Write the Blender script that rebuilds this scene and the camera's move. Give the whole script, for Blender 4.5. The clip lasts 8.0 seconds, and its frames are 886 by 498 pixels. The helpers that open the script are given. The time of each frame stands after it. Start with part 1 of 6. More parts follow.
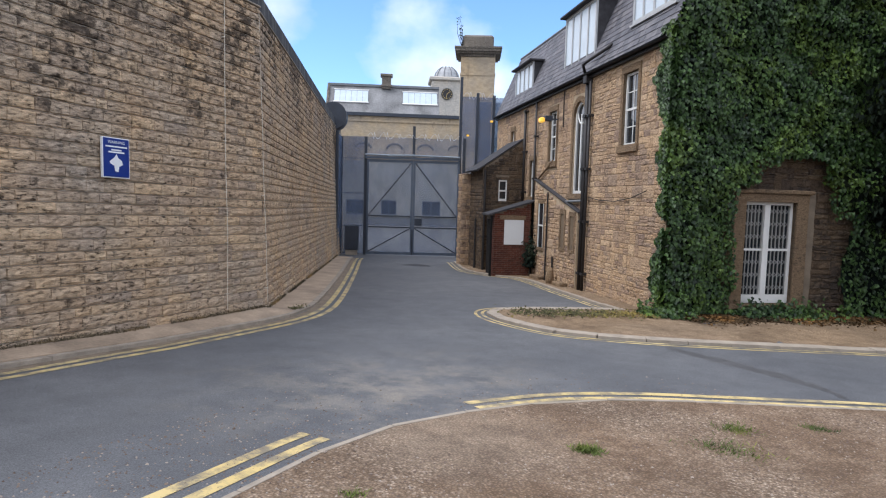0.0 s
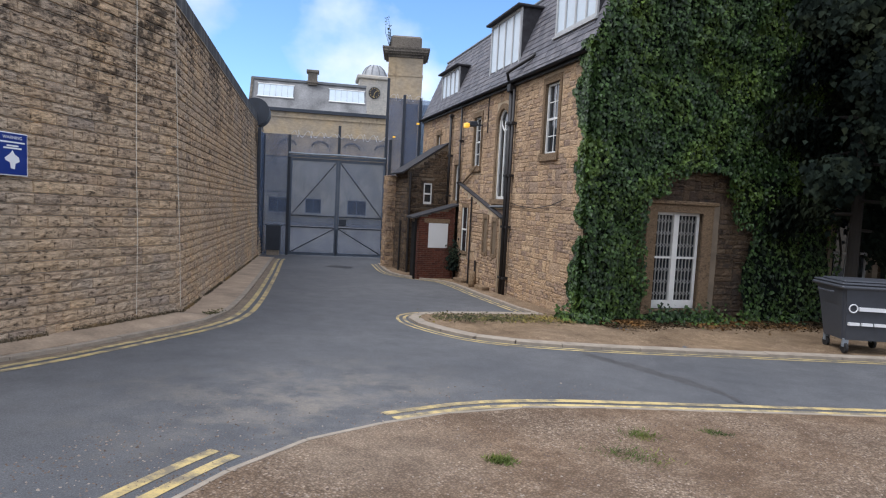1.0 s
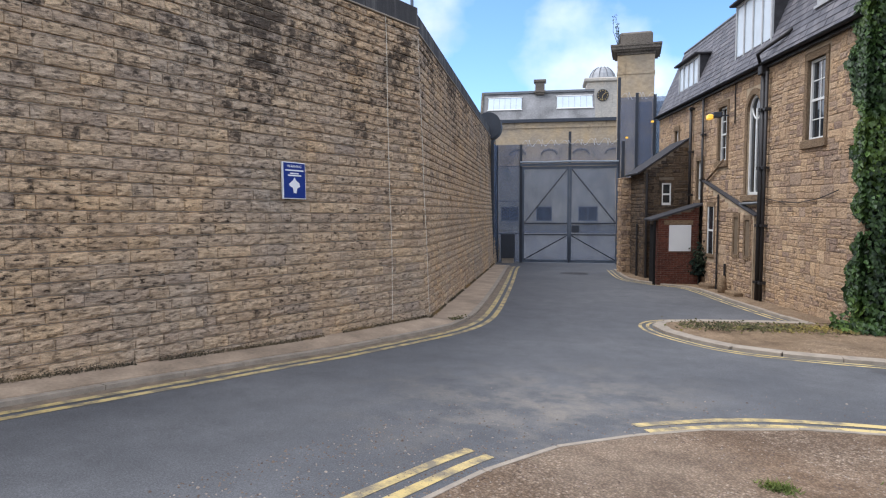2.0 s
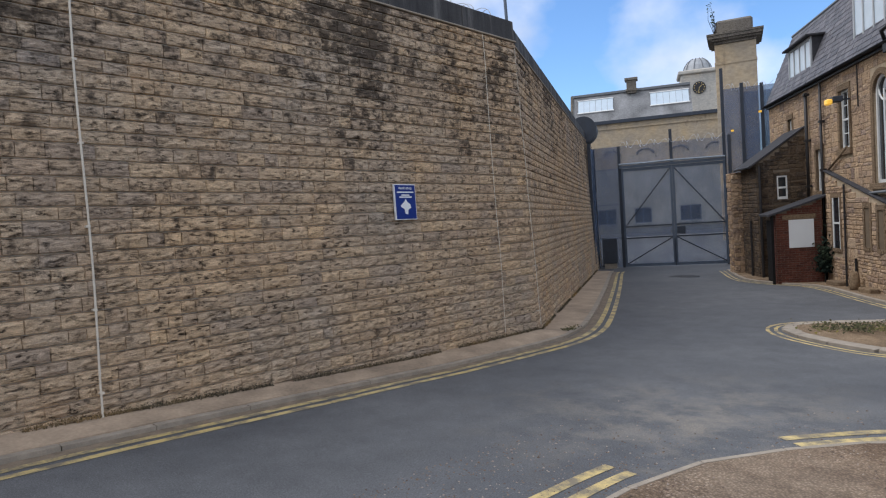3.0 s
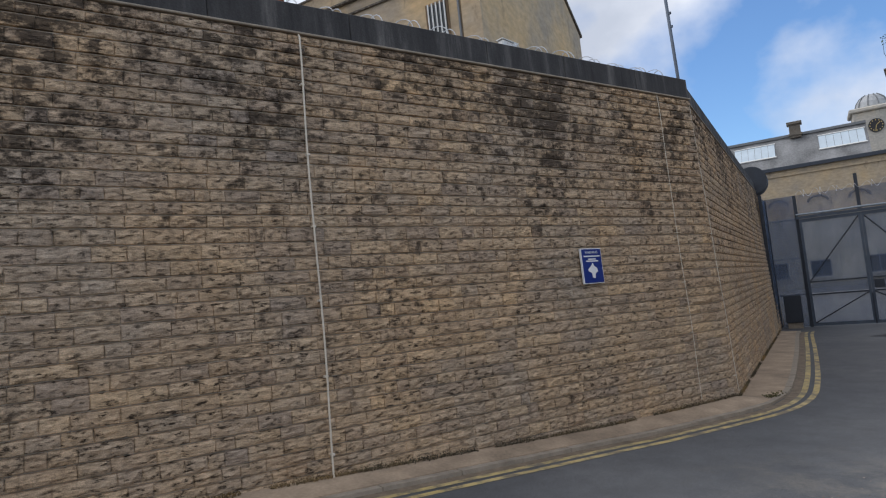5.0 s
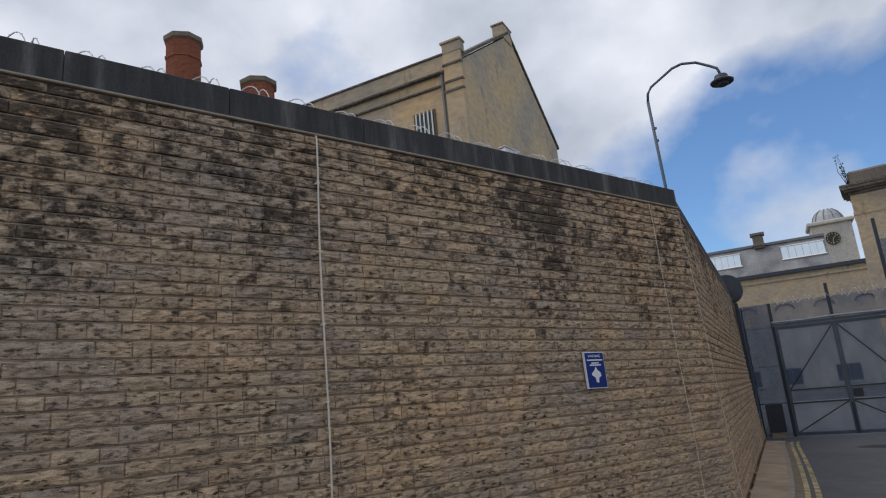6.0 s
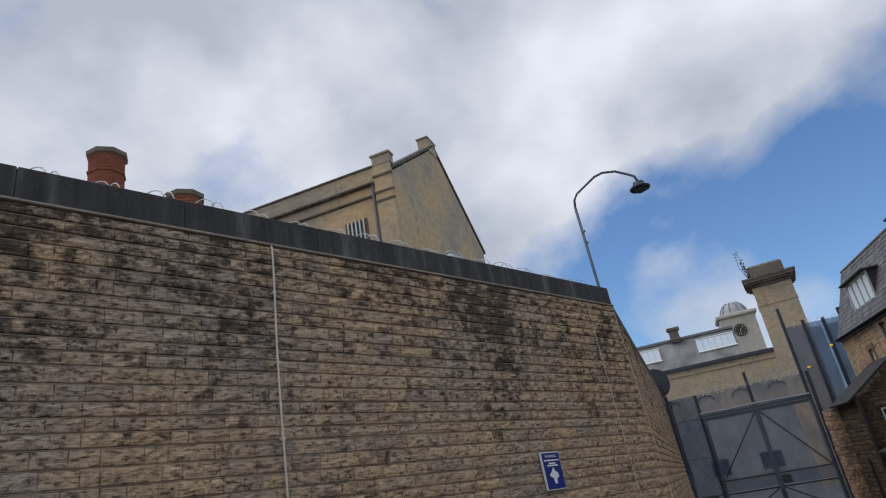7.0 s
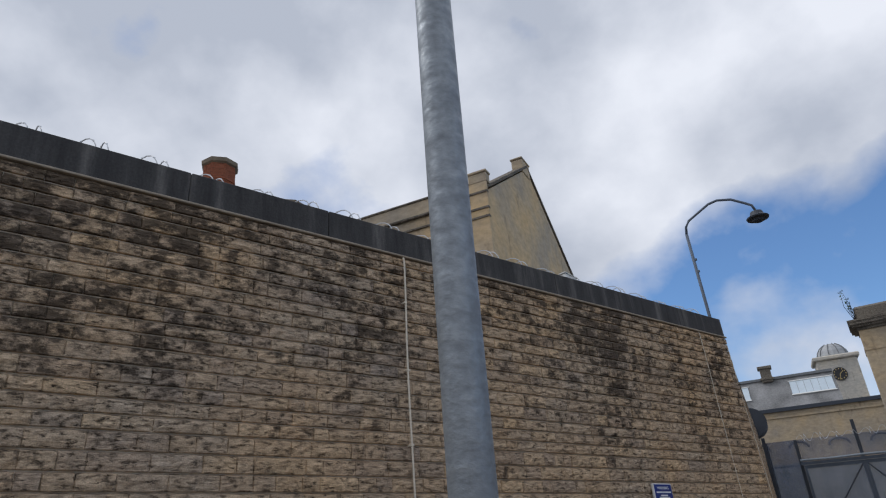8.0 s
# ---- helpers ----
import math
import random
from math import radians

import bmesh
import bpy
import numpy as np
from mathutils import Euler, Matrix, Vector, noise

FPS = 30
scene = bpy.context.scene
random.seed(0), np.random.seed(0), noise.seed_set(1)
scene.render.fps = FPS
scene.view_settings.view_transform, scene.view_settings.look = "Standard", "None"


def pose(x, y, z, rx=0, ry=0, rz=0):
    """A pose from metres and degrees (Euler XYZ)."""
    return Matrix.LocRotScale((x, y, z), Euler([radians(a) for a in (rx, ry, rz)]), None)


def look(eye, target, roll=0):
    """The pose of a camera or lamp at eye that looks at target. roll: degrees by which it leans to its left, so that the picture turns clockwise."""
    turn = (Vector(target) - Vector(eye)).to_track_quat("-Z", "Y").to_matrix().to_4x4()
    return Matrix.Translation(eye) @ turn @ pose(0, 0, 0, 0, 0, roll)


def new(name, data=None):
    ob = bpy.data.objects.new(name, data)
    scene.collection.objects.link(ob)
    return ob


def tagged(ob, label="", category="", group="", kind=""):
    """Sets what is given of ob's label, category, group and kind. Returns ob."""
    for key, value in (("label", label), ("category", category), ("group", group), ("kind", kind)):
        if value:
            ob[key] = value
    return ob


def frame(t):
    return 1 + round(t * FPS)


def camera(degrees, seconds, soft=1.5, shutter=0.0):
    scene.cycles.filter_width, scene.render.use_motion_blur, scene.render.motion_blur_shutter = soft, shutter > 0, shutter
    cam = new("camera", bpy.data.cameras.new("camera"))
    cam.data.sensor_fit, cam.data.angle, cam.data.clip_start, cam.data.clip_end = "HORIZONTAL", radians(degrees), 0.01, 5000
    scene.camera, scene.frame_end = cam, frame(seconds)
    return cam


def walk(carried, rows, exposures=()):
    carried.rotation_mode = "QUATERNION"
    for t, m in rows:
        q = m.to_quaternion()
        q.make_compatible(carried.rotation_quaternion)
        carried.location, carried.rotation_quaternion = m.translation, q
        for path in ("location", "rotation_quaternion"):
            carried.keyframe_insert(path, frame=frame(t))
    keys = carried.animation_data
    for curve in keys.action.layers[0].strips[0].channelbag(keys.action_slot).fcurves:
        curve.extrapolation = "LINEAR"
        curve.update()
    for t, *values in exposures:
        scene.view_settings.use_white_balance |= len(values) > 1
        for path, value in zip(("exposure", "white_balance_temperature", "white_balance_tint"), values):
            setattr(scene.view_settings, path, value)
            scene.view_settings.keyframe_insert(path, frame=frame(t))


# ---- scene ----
cam = camera(70.3, 8.0, soft=1.15)
PATH = [
    (0, (-0.056, -0.130, 2.142), (-0.789, 1.725, 1.985), 1.64),
    (0.5, (0.048, -0.119, 2.233), (-0.634, 1.755, 2.089), 0.39),
    (0.8, (0.048, -0.129, 2.246), (-0.501, 1.788, 2.098), 4.41),
    (1, (0.006, -0.107, 2.265), (-0.504, 1.821, 2.116), 2.95),
    (1.5, (-0.059, -0.091, 2.274), (-0.696, 1.798, 2.110), 1.43),
    (1.8, (-0.081, -0.074, 2.263), (-1.044, 1.670, 2.088), 0.51),
    (2, (-0.138, -0.097, 2.232), (-1.301, 1.523, 2.089), -0.26),
    (2.2, (-0.198, -0.117, 2.227), (-1.579, 1.323, 2.097), -1.48),
    (3.3, (-0.370, -0.394, 2.383), (-1.777, 1.025, 2.294), -4.92),
    (3.5, (-0.418, -0.405, 2.416), (-1.861, 0.977, 2.340), -5.98),
    (4, (-0.497, -0.460, 2.432), (-2.043, 0.809, 2.455), -6.76),
    (4.5, (-0.530, -0.725, 2.439), (-2.141, 0.459, 2.517), -4.89),
    (4.7, (-0.538, -0.870, 2.405), (-2.188, 0.256, 2.495), -5.67),
    (5.8, (-0.970, -1.324, 2.469), (-2.582, -0.201, 2.841), -5.04),
    (6, (-0.986, -1.434, 2.446), (-2.543, -0.262, 2.897), -5.35),
    (6.2, (-1.032, -1.554, 2.438), (-2.530, -0.337, 2.963), -4.95),
    (6.5, (-1.035, -1.731, 2.453), (-2.420, -0.438, 3.092), -4.17),
    (7, (-1.162, -1.890, 2.425), (-2.463, -0.563, 3.164), -10.04),
    (7.3, (-1.339, -2.070, 2.406), (-2.696, -0.821, 3.180), -9.69),
    (7.5, (-1.404, -2.236, 2.381), (-2.824, -1.085, 3.195), -8.73),
    (8, (-1.515, -2.552, 2.420), (-2.944, -1.420, 3.242), -4.25),
]
walk(cam, [(t, look(eye, target, roll)) for t, eye, target, roll in PATH], [(0, 0.7, 5980, 13), (0.5, 0.55, 5980, 13), (1.2, 0.58, 5980, 13), (2, 0.72, 5980, 13), (3.5, 0.12, 6050, 11), (4.5, 0.11, 6150, 11), (6, -0.22, 6150, 11), (7, -0.29, 6150, 11), (8, -0.26, 6150, 11)])

# ---- world, sun ----
SUN_AZ, SUN_EL = radians(232), radians(58)     # where the sun stands: turn from +y towards +x, height
world = bpy.data.worlds.new("sky")
scene.world = world
world.use_nodes = True
wn, wl = world.node_tree.nodes, world.node_tree.links
wn.clear()


def wnode(kind, **kw):
    n = wn.new(kind)
    for k, v in kw.items():
        n.inputs[k].default_value = v
    return n


w_out, w_bg = wnode("ShaderNodeOutputWorld"), wnode("ShaderNodeBackground", Strength=0.12)
w_sky = wn.new("ShaderNodeTexSky")
w_sky.sky_type, w_sky.sun_disc = "NISHITA", False
w_sky.sun_elevation, w_sky.sun_rotation = SUN_EL, SUN_AZ
w_sky.dust_density, w_sky.ozone_density = 0.15, 2.0
w_co, w_map = wnode("ShaderNodeTexCoord"), wnode("ShaderNodeMapping")
w_map.inputs["Scale"].default_value = (1.0, 1.0, 1.25)
w_map.inputs["Location"].default_value = (1.7, 0.4, 0.9)
w_n1 = wnode("ShaderNodeTexNoise", Scale=3.4, Detail=7.0, Roughness=0.5, Distortion=0.0)
w_n2 = wnode("ShaderNodeTexNoise", Scale=2.6, Detail=7.0, Roughness=0.5)
w_r1, w_r2 = wnode("ShaderNodeValToRGB"), wnode("ShaderNodeValToRGB")
w_r1.color_ramp.elements[0].position, w_r1.color_ramp.elements[1].position = 0.39, 0.58
w_r2.color_ramp.elements[0].position, w_r2.color_ramp.elements[0].color = 0.37, (4.8, 5.1, 5.7, 1)
w_r2.color_ramp.elements[1].position, w_r2.color_ramp.elements[1].color = 0.59, (8.4, 8.5, 8.8, 1)
# a bank of cloud overhead, clearer blue low down over the gate
w_dot = wnode("ShaderNodeVectorMath")
w_dot.operation = "DOT_PRODUCT"
w_dot.inputs[1].default_value = (-0.25, -0.6, 1.0)
w_rm = wnode("ShaderNodeMapRange")
for k, v in (("From Min", -0.12), ("From Max", 0.08), ("To Min", -0.15), ("To Max", 0.17)):
    w_rm.inputs[k].default_value = v
w_add, w_mix = wnode("ShaderNodeMath"), wnode("ShaderNodeMix")
w_mix.data_type = "RGBA"
wl.new(w_co.outputs["Generated"], w_map.inputs["Vector"])
wl.new(w_map.outputs[0], w_n1.inputs["Vector"])
wl.new(w_map.outputs[0], w_n2.inputs["Vector"])
wl.new(w_co.outputs["Generated"], w_dot.inputs[0])
wl.new(w_dot.outputs["Value"], w_rm.inputs["Value"])
wl.new(w_n1.outputs["Fac"], w_add.inputs[0])
wl.new(w_rm.outputs[0], w_add.inputs[1])
wl.new(w_add.outputs[0], w_r1.inputs[0])
wl.new(w_n2.outputs["Fac"], w_r2.inputs[0])
wl.new(w_r1.outputs["Color"], w_mix.inputs["Factor"])
w_gain = wnode("ShaderNodeVectorMath")
w_gain.operation = "MULTIPLY"
w_gain.inputs[1].default_value = (0.92, 1.10, 1.26)
wl.new(w_sky.outputs[0], w_gain.inputs[0])
wl.new(w_gain.outputs[0], w_mix.inputs["A"])
wl.new(w_r2.outputs["Color"], w_mix.inputs["B"])
wl.new(w_mix.outputs["Result"], w_bg.inputs["Color"])
wl.new(w_bg.outputs[0], w_out.inputs["Surface"])

sun = new("sun", bpy.data.lights.new("sun", "SUN"))
sun.data.energy, sun.data.angle, sun.data.color = 1.65, radians(35), (1.0, 0.96, 0.9)
sun_from = Vector((math.sin(SUN_AZ) * math.cos(SUN_EL), math.cos(SUN_AZ) * math.cos(SUN_EL), math.sin(SUN_EL)))
sun.matrix_world = look(sun_from * 50, (0, 0, 0))

# ---- materials ----


class Nodes:
    """A small node builder for one material."""

    def __init__(self, name, rough=0.8, metal=0.0, spec=0.5):
        self.m = bpy.data.materials.new(name)
        self.m.use_nodes = True
        self.t = self.m.node_tree
        self.b = self.t.nodes["Principled BSDF"]
        self.b.inputs["Roughness"].default_value = rough
        self.b.inputs["Metallic"].default_value = metal
        self.b.inputs["Specular IOR Level"].default_value = spec
        self.geo = self.t.nodes.new("ShaderNodeNewGeometry")
        self.pos = self.geo.outputs["Position"]

    def put(self, sock, v):
        if isinstance(v, (int, float, tuple, list)):
            if isinstance(v, (tuple, list)) and len(v) == 3 and sock.type == "RGBA":
                v = (*v, 1)
            sock.default_value = v
        else:
            self.t.links.new(v, sock)

    def noise(self, scale, detail=4, rough=0.55, stretch=(1, 1, 1), vec=None):
        mp = self.t.nodes.new("ShaderNodeMapping")
        mp.inputs["Scale"].default_value = stretch
        self.put(mp.inputs["Vector"], vec or self.pos)
        n = self.t.nodes.new("ShaderNodeTexNoise")
        self.put(n.inputs["Scale"], scale)
        self.put(n.inputs["Detail"], detail)
        self.put(n.inputs["Roughness"], rough)
        self.put(n.inputs["Vector"], mp.outputs[0])
        return n.outputs["Fac"]

    def ramp(self, fac, *stops):
        r = self.t.nodes.new("ShaderNodeValToRGB")
        els = r.color_ramp.elements
        while len(els) < len(stops):
            els.new(0.5)
        for e, (p, c) in zip(els, stops):
            e.position = p
            e.color = (c, c, c, 1) if isinstance(c, (int, float)) else (*c, 1)
        self.put(r.inputs[0], fac)
        return r.outputs["Color"]

    def mix(self, fac, a, b, blend="MIX"):
        n = self.t.nodes.new("ShaderNodeMix")
        n.data_type, n.blend_type = "RGBA", blend
        self.put(n.inputs["Factor"], fac)
        self.put(n.inputs["A"], a)
        self.put(n.inputs["B"], b)
        return n.outputs["Result"]

    def math(self, op, a, b=0.0):
        n = self.t.nodes.new("ShaderNodeMath")
        n.operation = op
        self.put(n.inputs[0], a)
        self.put(n.inputs[1], b)
        return n.outputs[0]

    def bump(self, height, strength=0.4, dist=0.02):
        n = self.t.nodes.new("ShaderNodeBump")
        self.put(n.inputs["Height"], height)
        n.inputs["Strength"].default_value, n.inputs["Distance"].default_value = strength, dist
        self.put(self.b.inputs["Normal"], n.outputs[0])

    def island(self):
        return self.geo.outputs["Random Per Island"]

    def object_random(self):
        return self.t.nodes.new("ShaderNodeObjectInfo").outputs["Random"]

    def z(self):
        s = self.t.nodes.new("ShaderNodeSeparateXYZ")
        self.put(s.inputs[0], self.pos)
        return s.outputs["Z"]

    def done(self, colour, rough=None):
        self.put(self.b.inputs["Base Color"], colour)
        if rough is not None:
            self.put(self.b.inputs["Roughness"], rough)
        return self.m


def simple(name, colour, rough=0.6, metal=0.0, var=0.25, scale=6.0, bump=0.1, spec=0.5):
    """A plain material with mottling at two scales and a little relief."""
    n = Nodes(name, rough, metal, spec)
    big, fine = n.noise(scale, 4), n.noise(scale * 14, 3)
    dark, light = tuple(c * (1 - var) for c in colour), tuple(min(1, c * (1 + var)) for c in colour)
    col = n.mix(0.3, n.ramp(big, (0.3, dark), (0.7, light)), n.ramp(fine, (0.3, dark), (0.7, light)))
    n.bump(fine, bump, 0.01)
    return n.done(col, n.ramp(big, (0.3, min(1, rough * 0.85)), (0.7, min(1, rough * 1.15))))


def stone(name, tones, source, soot=0.5, soot_at=0.56, grain=16.0, seams=(1, 1, 3.2), depth=0.05):
    """Quarried stone whose tone differs from block to block, with bedding seams, pits and soot."""
    n = Nodes(name, 0.92, spec=0.25)
    pick = n.island() if source == "island" else n.object_random()
    stops = [(i / max(1, len(tones) - 1), c) for i, c in enumerate(tones)]
    tone = n.ramp(pick, *stops)
    bed = n.noise(grain, 6, 0.7, seams)
    fine = n.noise(70, 4, 0.6)
    tone = n.mix(0.75, tone, n.mix(1.0, tone, n.ramp(bed, (0.34, 0.22), (0.46, 0.92), (0.72, 1.35)), "MULTIPLY"))
    tone = n.mix(0.75, tone, n.mix(1.0, tone, n.ramp(fine, (0.32, 0.5), (0.68, 1.35)), "MULTIPLY"))
    wash = n.noise(0.55, 5, 0.6, (1, 1, 0.55))
    tone = n.mix(1.0, tone, n.ramp(wash, (0.3, (0.84, 0.82, 0.82)), (0.7, (1.12, 1.08, 1.0))), "MULTIPLY")
    relief = n.math("ADD", bed, n.math("MULTIPLY", fine, 0.4))
    blot = n.math("ADD", n.math("MULTIPLY", n.noise(0.8, 6, 0.65, (1, 1, 0.7)), 0.36), n.math("MULTIPLY", pick, 0.12))
    blot = n.math("ADD", blot, n.math("MULTIPLY", n.noise(8.0, 6, 0.7, (1, 1, 1.4)), 0.74))
    tone = n.mix(n.ramp(blot, (soot_at + 0.08, 0.0), (soot_at + 0.17, soot)), tone, (0.028, 0.026, 0.025))
    n.bump(relief, 1.0, depth)
    return n.done(tone)


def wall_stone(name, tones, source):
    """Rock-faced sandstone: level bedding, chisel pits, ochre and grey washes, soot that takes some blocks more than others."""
    n = Nodes(name, 0.93, spec=0.2)
    pick = n.island() if source == "island" else n.object_random()
    tone = n.ramp(pick, *[(i / (len(tones) - 1), c) for i, c in enumerate(tones)])
    wash = n.noise(0.42, 5, 0.6, (1, 1, 0.8))
    tone = n.mix(1.0, tone, n.ramp(wash, (0.34, (0.90, 0.91, 0.96)), (0.66, (1.13, 1.0, 0.85))), "MULTIPLY")
    bed = n.noise(7.5, 6, 0.66, (1, 1, 4.2))
    tone = n.mix(1.0, tone, n.ramp(bed, (0.30, 0.36), (0.44, 0.88), (0.70, 1.36)), "MULTIPLY")
    grain = n.noise(85, 3, 0.6)
    tone = n.mix(0.6, tone, n.mix(1.0, tone, n.ramp(grain, (0.32, 0.56), (0.68, 1.34)), "MULTIPLY"))
    pit = n.noise(8.0, 6, 0.70, (1, 1, 3.0))
    some = n.ramp(n.noise(0.9, 5, 0.62), (0.38, 0.40), (0.60, 1.0))
    tone = n.mix(n.math("MULTIPLY", n.ramp(pit, (0.38, 0.94), (0.435, 0.0)), some), tone, (0.034, 0.025, 0.019))
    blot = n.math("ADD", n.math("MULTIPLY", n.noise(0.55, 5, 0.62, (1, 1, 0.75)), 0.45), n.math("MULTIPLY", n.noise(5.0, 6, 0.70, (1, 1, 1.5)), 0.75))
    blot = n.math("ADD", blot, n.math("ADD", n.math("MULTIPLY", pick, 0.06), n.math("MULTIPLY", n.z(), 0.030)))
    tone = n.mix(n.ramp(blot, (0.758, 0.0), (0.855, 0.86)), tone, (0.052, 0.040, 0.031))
    n.bump(n.math("ADD", n.math("MULTIPLY", bed, 1.0), n.math("ADD", n.math("MULTIPLY", grain, 0.15), n.ramp(pit, (0.36, 0.0), (0.47, 0.7)))), 0.8, 0.035)
    return n.done(tone)


WALL_TONES = ((0.44, 0.345, 0.245), (0.54, 0.43, 0.305), (0.46, 0.38, 0.29), (0.60, 0.465, 0.31), (0.40, 0.33, 0.26), (0.51, 0.40, 0.275), (0.45, 0.36, 0.27), (0.57, 0.45, 0.315))
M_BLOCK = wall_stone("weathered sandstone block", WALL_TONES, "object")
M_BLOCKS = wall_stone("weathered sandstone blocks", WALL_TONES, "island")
HOUSE_TONES = ((0.42, 0.305, 0.175), (0.52, 0.385, 0.22), (0.33, 0.255, 0.17), (0.56, 0.425, 0.25), (0.46, 0.335, 0.19), (0.30, 0.225, 0.155), (0.50, 0.36, 0.20), (0.44, 0.34, 0.23))
HOUSE_TONES = tuple((1.02 * r, 1.0 * g, 1.14 * b) for r, g, b in HOUSE_TONES)
M_RUBBLE = stone("honey sandstone rubble", HOUSE_TONES, "island", 0.6, 0.585, 10.0, depth=0.025)
M_RUBBLE_PIECE = stone("honey sandstone", HOUSE_TONES, "object", 0.6, 0.585, 10.0, depth=0.025)
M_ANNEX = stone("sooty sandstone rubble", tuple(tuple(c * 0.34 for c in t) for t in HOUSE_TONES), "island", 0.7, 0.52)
# house tones at 0.30: damp stone, with the front's shade put into the colour
M_FRONT = stone("shade-toned damp stained sandstone", tuple(tuple(c * 0.30 for c in t) for t in HOUSE_TONES), "island", 0.7, 0.55)


def stained_ashlar(name, colour, grey):
    """Smooth dressed stone: broad warm and grey stains, thin runs of soot, level bed joints barely showing."""
    n = Nodes(name, 0.9, spec=0.25)
    broad = n.noise(0.32, 5, 0.6)
    col = n.ramp(broad, (0.36, grey), (0.56, colour), (0.72, tuple(c * k for c, k in zip(colour, (1.12, 1.04, 0.9)))))
    col = n.mix(1.0, col, n.ramp(n.noise(2.4, 5, 0.62, (1, 1, 2.0)), (0.3, 0.80), (0.7, 1.12)), "MULTIPLY")
    runs = n.ramp(n.noise(1.6, 5, 0.65, (1, 1, 0.35)), (0.60, 0.0), (0.72, 0.55))
    col = n.mix(runs, col, (0.13, 0.10, 0.075))
    fine = n.noise(45, 3, 0.6)
    col = n.mix(0.4, col, n.mix(1.0, col, n.ramp(fine, (0.3, 0.82), (0.7, 1.15)), "MULTIPLY"))
    n.bump(n.math("ADD", fine, n.noise(6, 4)), 0.3, 0.02)
    return n.done(col)


M_CELL = stained_ashlar("buff ashlar", (0.56, 0.42, 0.255), (0.42, 0.35, 0.265))
M_DRESSED = stone("dressed sandstone", ((0.25, 0.18, 0.115), (0.29, 0.21, 0.135)), "object", 0.5, 0.58)
M_ASHLAR = stained_ashlar("pale ashlar", (0.47, 0.375, 0.255), (0.36, 0.31, 0.245))
M_PALESTONE = stained_ashlar("pale limewashed stone", (0.55, 0.51, 0.44), (0.44, 0.42, 0.38))
M_ASHLAR_GREY = stone("grey stained ashlar", ((0.21, 0.19, 0.165), (0.24, 0.215, 0.18)), "object", 0.6, 0.52, 8.0)
M_BRICK = stone("dark red brick", ((0.135, 0.052, 0.038), (0.17, 0.064, 0.045), (0.11, 0.046, 0.036), (0.20, 0.076, 0.052)), "island", 0.5, 0.6)
M_POTBRICK = stone("orange red brick", ((0.36, 0.125, 0.075), (0.41, 0.15, 0.085), (0.32, 0.11, 0.07)), "island", 0.5, 0.62)
M_MORTAR_HOUSE = simple("buff mortar", (0.41, 0.32, 0.215), 0.95, var=0.3, scale=3, bump=0.4)
M_MORTAR = simple("lime mortar", (0.56, 0.49, 0.40), 0.95, var=0.3, scale=3, bump=0.4)
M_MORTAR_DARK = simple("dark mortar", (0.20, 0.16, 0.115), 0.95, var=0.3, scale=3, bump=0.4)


def coping_material():
    n = Nodes("blackened coping stone", 0.9, spec=0.3)
    streak = n.noise(2.6, 6, 0.65, (1, 1, 0.12))
    fine = n.noise(40, 4)
    col = n.ramp(streak, (0.32, (0.03, 0.03, 0.032)), (0.52, (0.062, 0.061, 0.062)), (0.72, (0.18, 0.173, 0.165)))
    col = n.mix(0.4, col, n.mix(1.0, col, n.ramp(fine, (0.3, 0.6), (0.7, 1.3)), "MULTIPLY"))
    n.bump(fine, 0.4, 0.01)
    return n.done(col)


def asphalt_material():
    n = Nodes("worn asphalt", 0.85, spec=0.35)
    patch, grit, mid = n.noise(0.35, 5, 0.6), n.noise(75, 4, 0.8), n.noise(2.2, 6, 0.65)
    col = n.ramp(patch, (0.35, (0.085, 0.088, 0.095)), (0.65, (0.123, 0.125, 0.13)))
    col = n.mix(0.55, col, n.mix(1.0, col, n.ramp(grit, (0.32, 0.3), (0.5, 1.0), (0.68, 2.1)), "MULTIPLY"))
    col = n.mix(0.6, col, n.mix(1.0, col, n.ramp(mid, (0.3, 0.72), (0.72, 1.2)), "MULTIPLY"))
    # pale gritty wash where loose gravel is dragged over the crossing
    co = n.t.nodes.new("ShaderNodeVectorMath")
    co.operation = "DISTANCE"
    n.put(co.inputs[0], n.pos)
    co.inputs[1].default_value = (-3.2, 6.4, -0.1)
    sc = n.math("MULTIPLY", n.math("ADD", co.outputs["Value"], n.math("MULTIPLY", mid, 3.0)), 0.22)
    near = n.math("MULTIPLY", n.ramp(sc, (0.36, 1.0), (0.95, 0.0)), n.ramp(n.noise(1.7, 6, 0.7), (0.44, 0.0), (0.62, 1.0)))
    speck = n.ramp(n.noise(55, 3, 0.7), (0.46, 0.0), (0.58, 1.0))
    col = n.mix(n.math("MULTIPLY", near, n.math("ADD", n.math("MULTIPLY", speck, 0.3), 0.4)), col, (0.30, 0.265, 0.215))
    n.bump(grit, 0.35, 0.006)
    return n.done(col, n.ramp(patch, (0.3, 0.75), (0.7, 0.92)))


BARE = (-1.95, 5.2, 0.0)


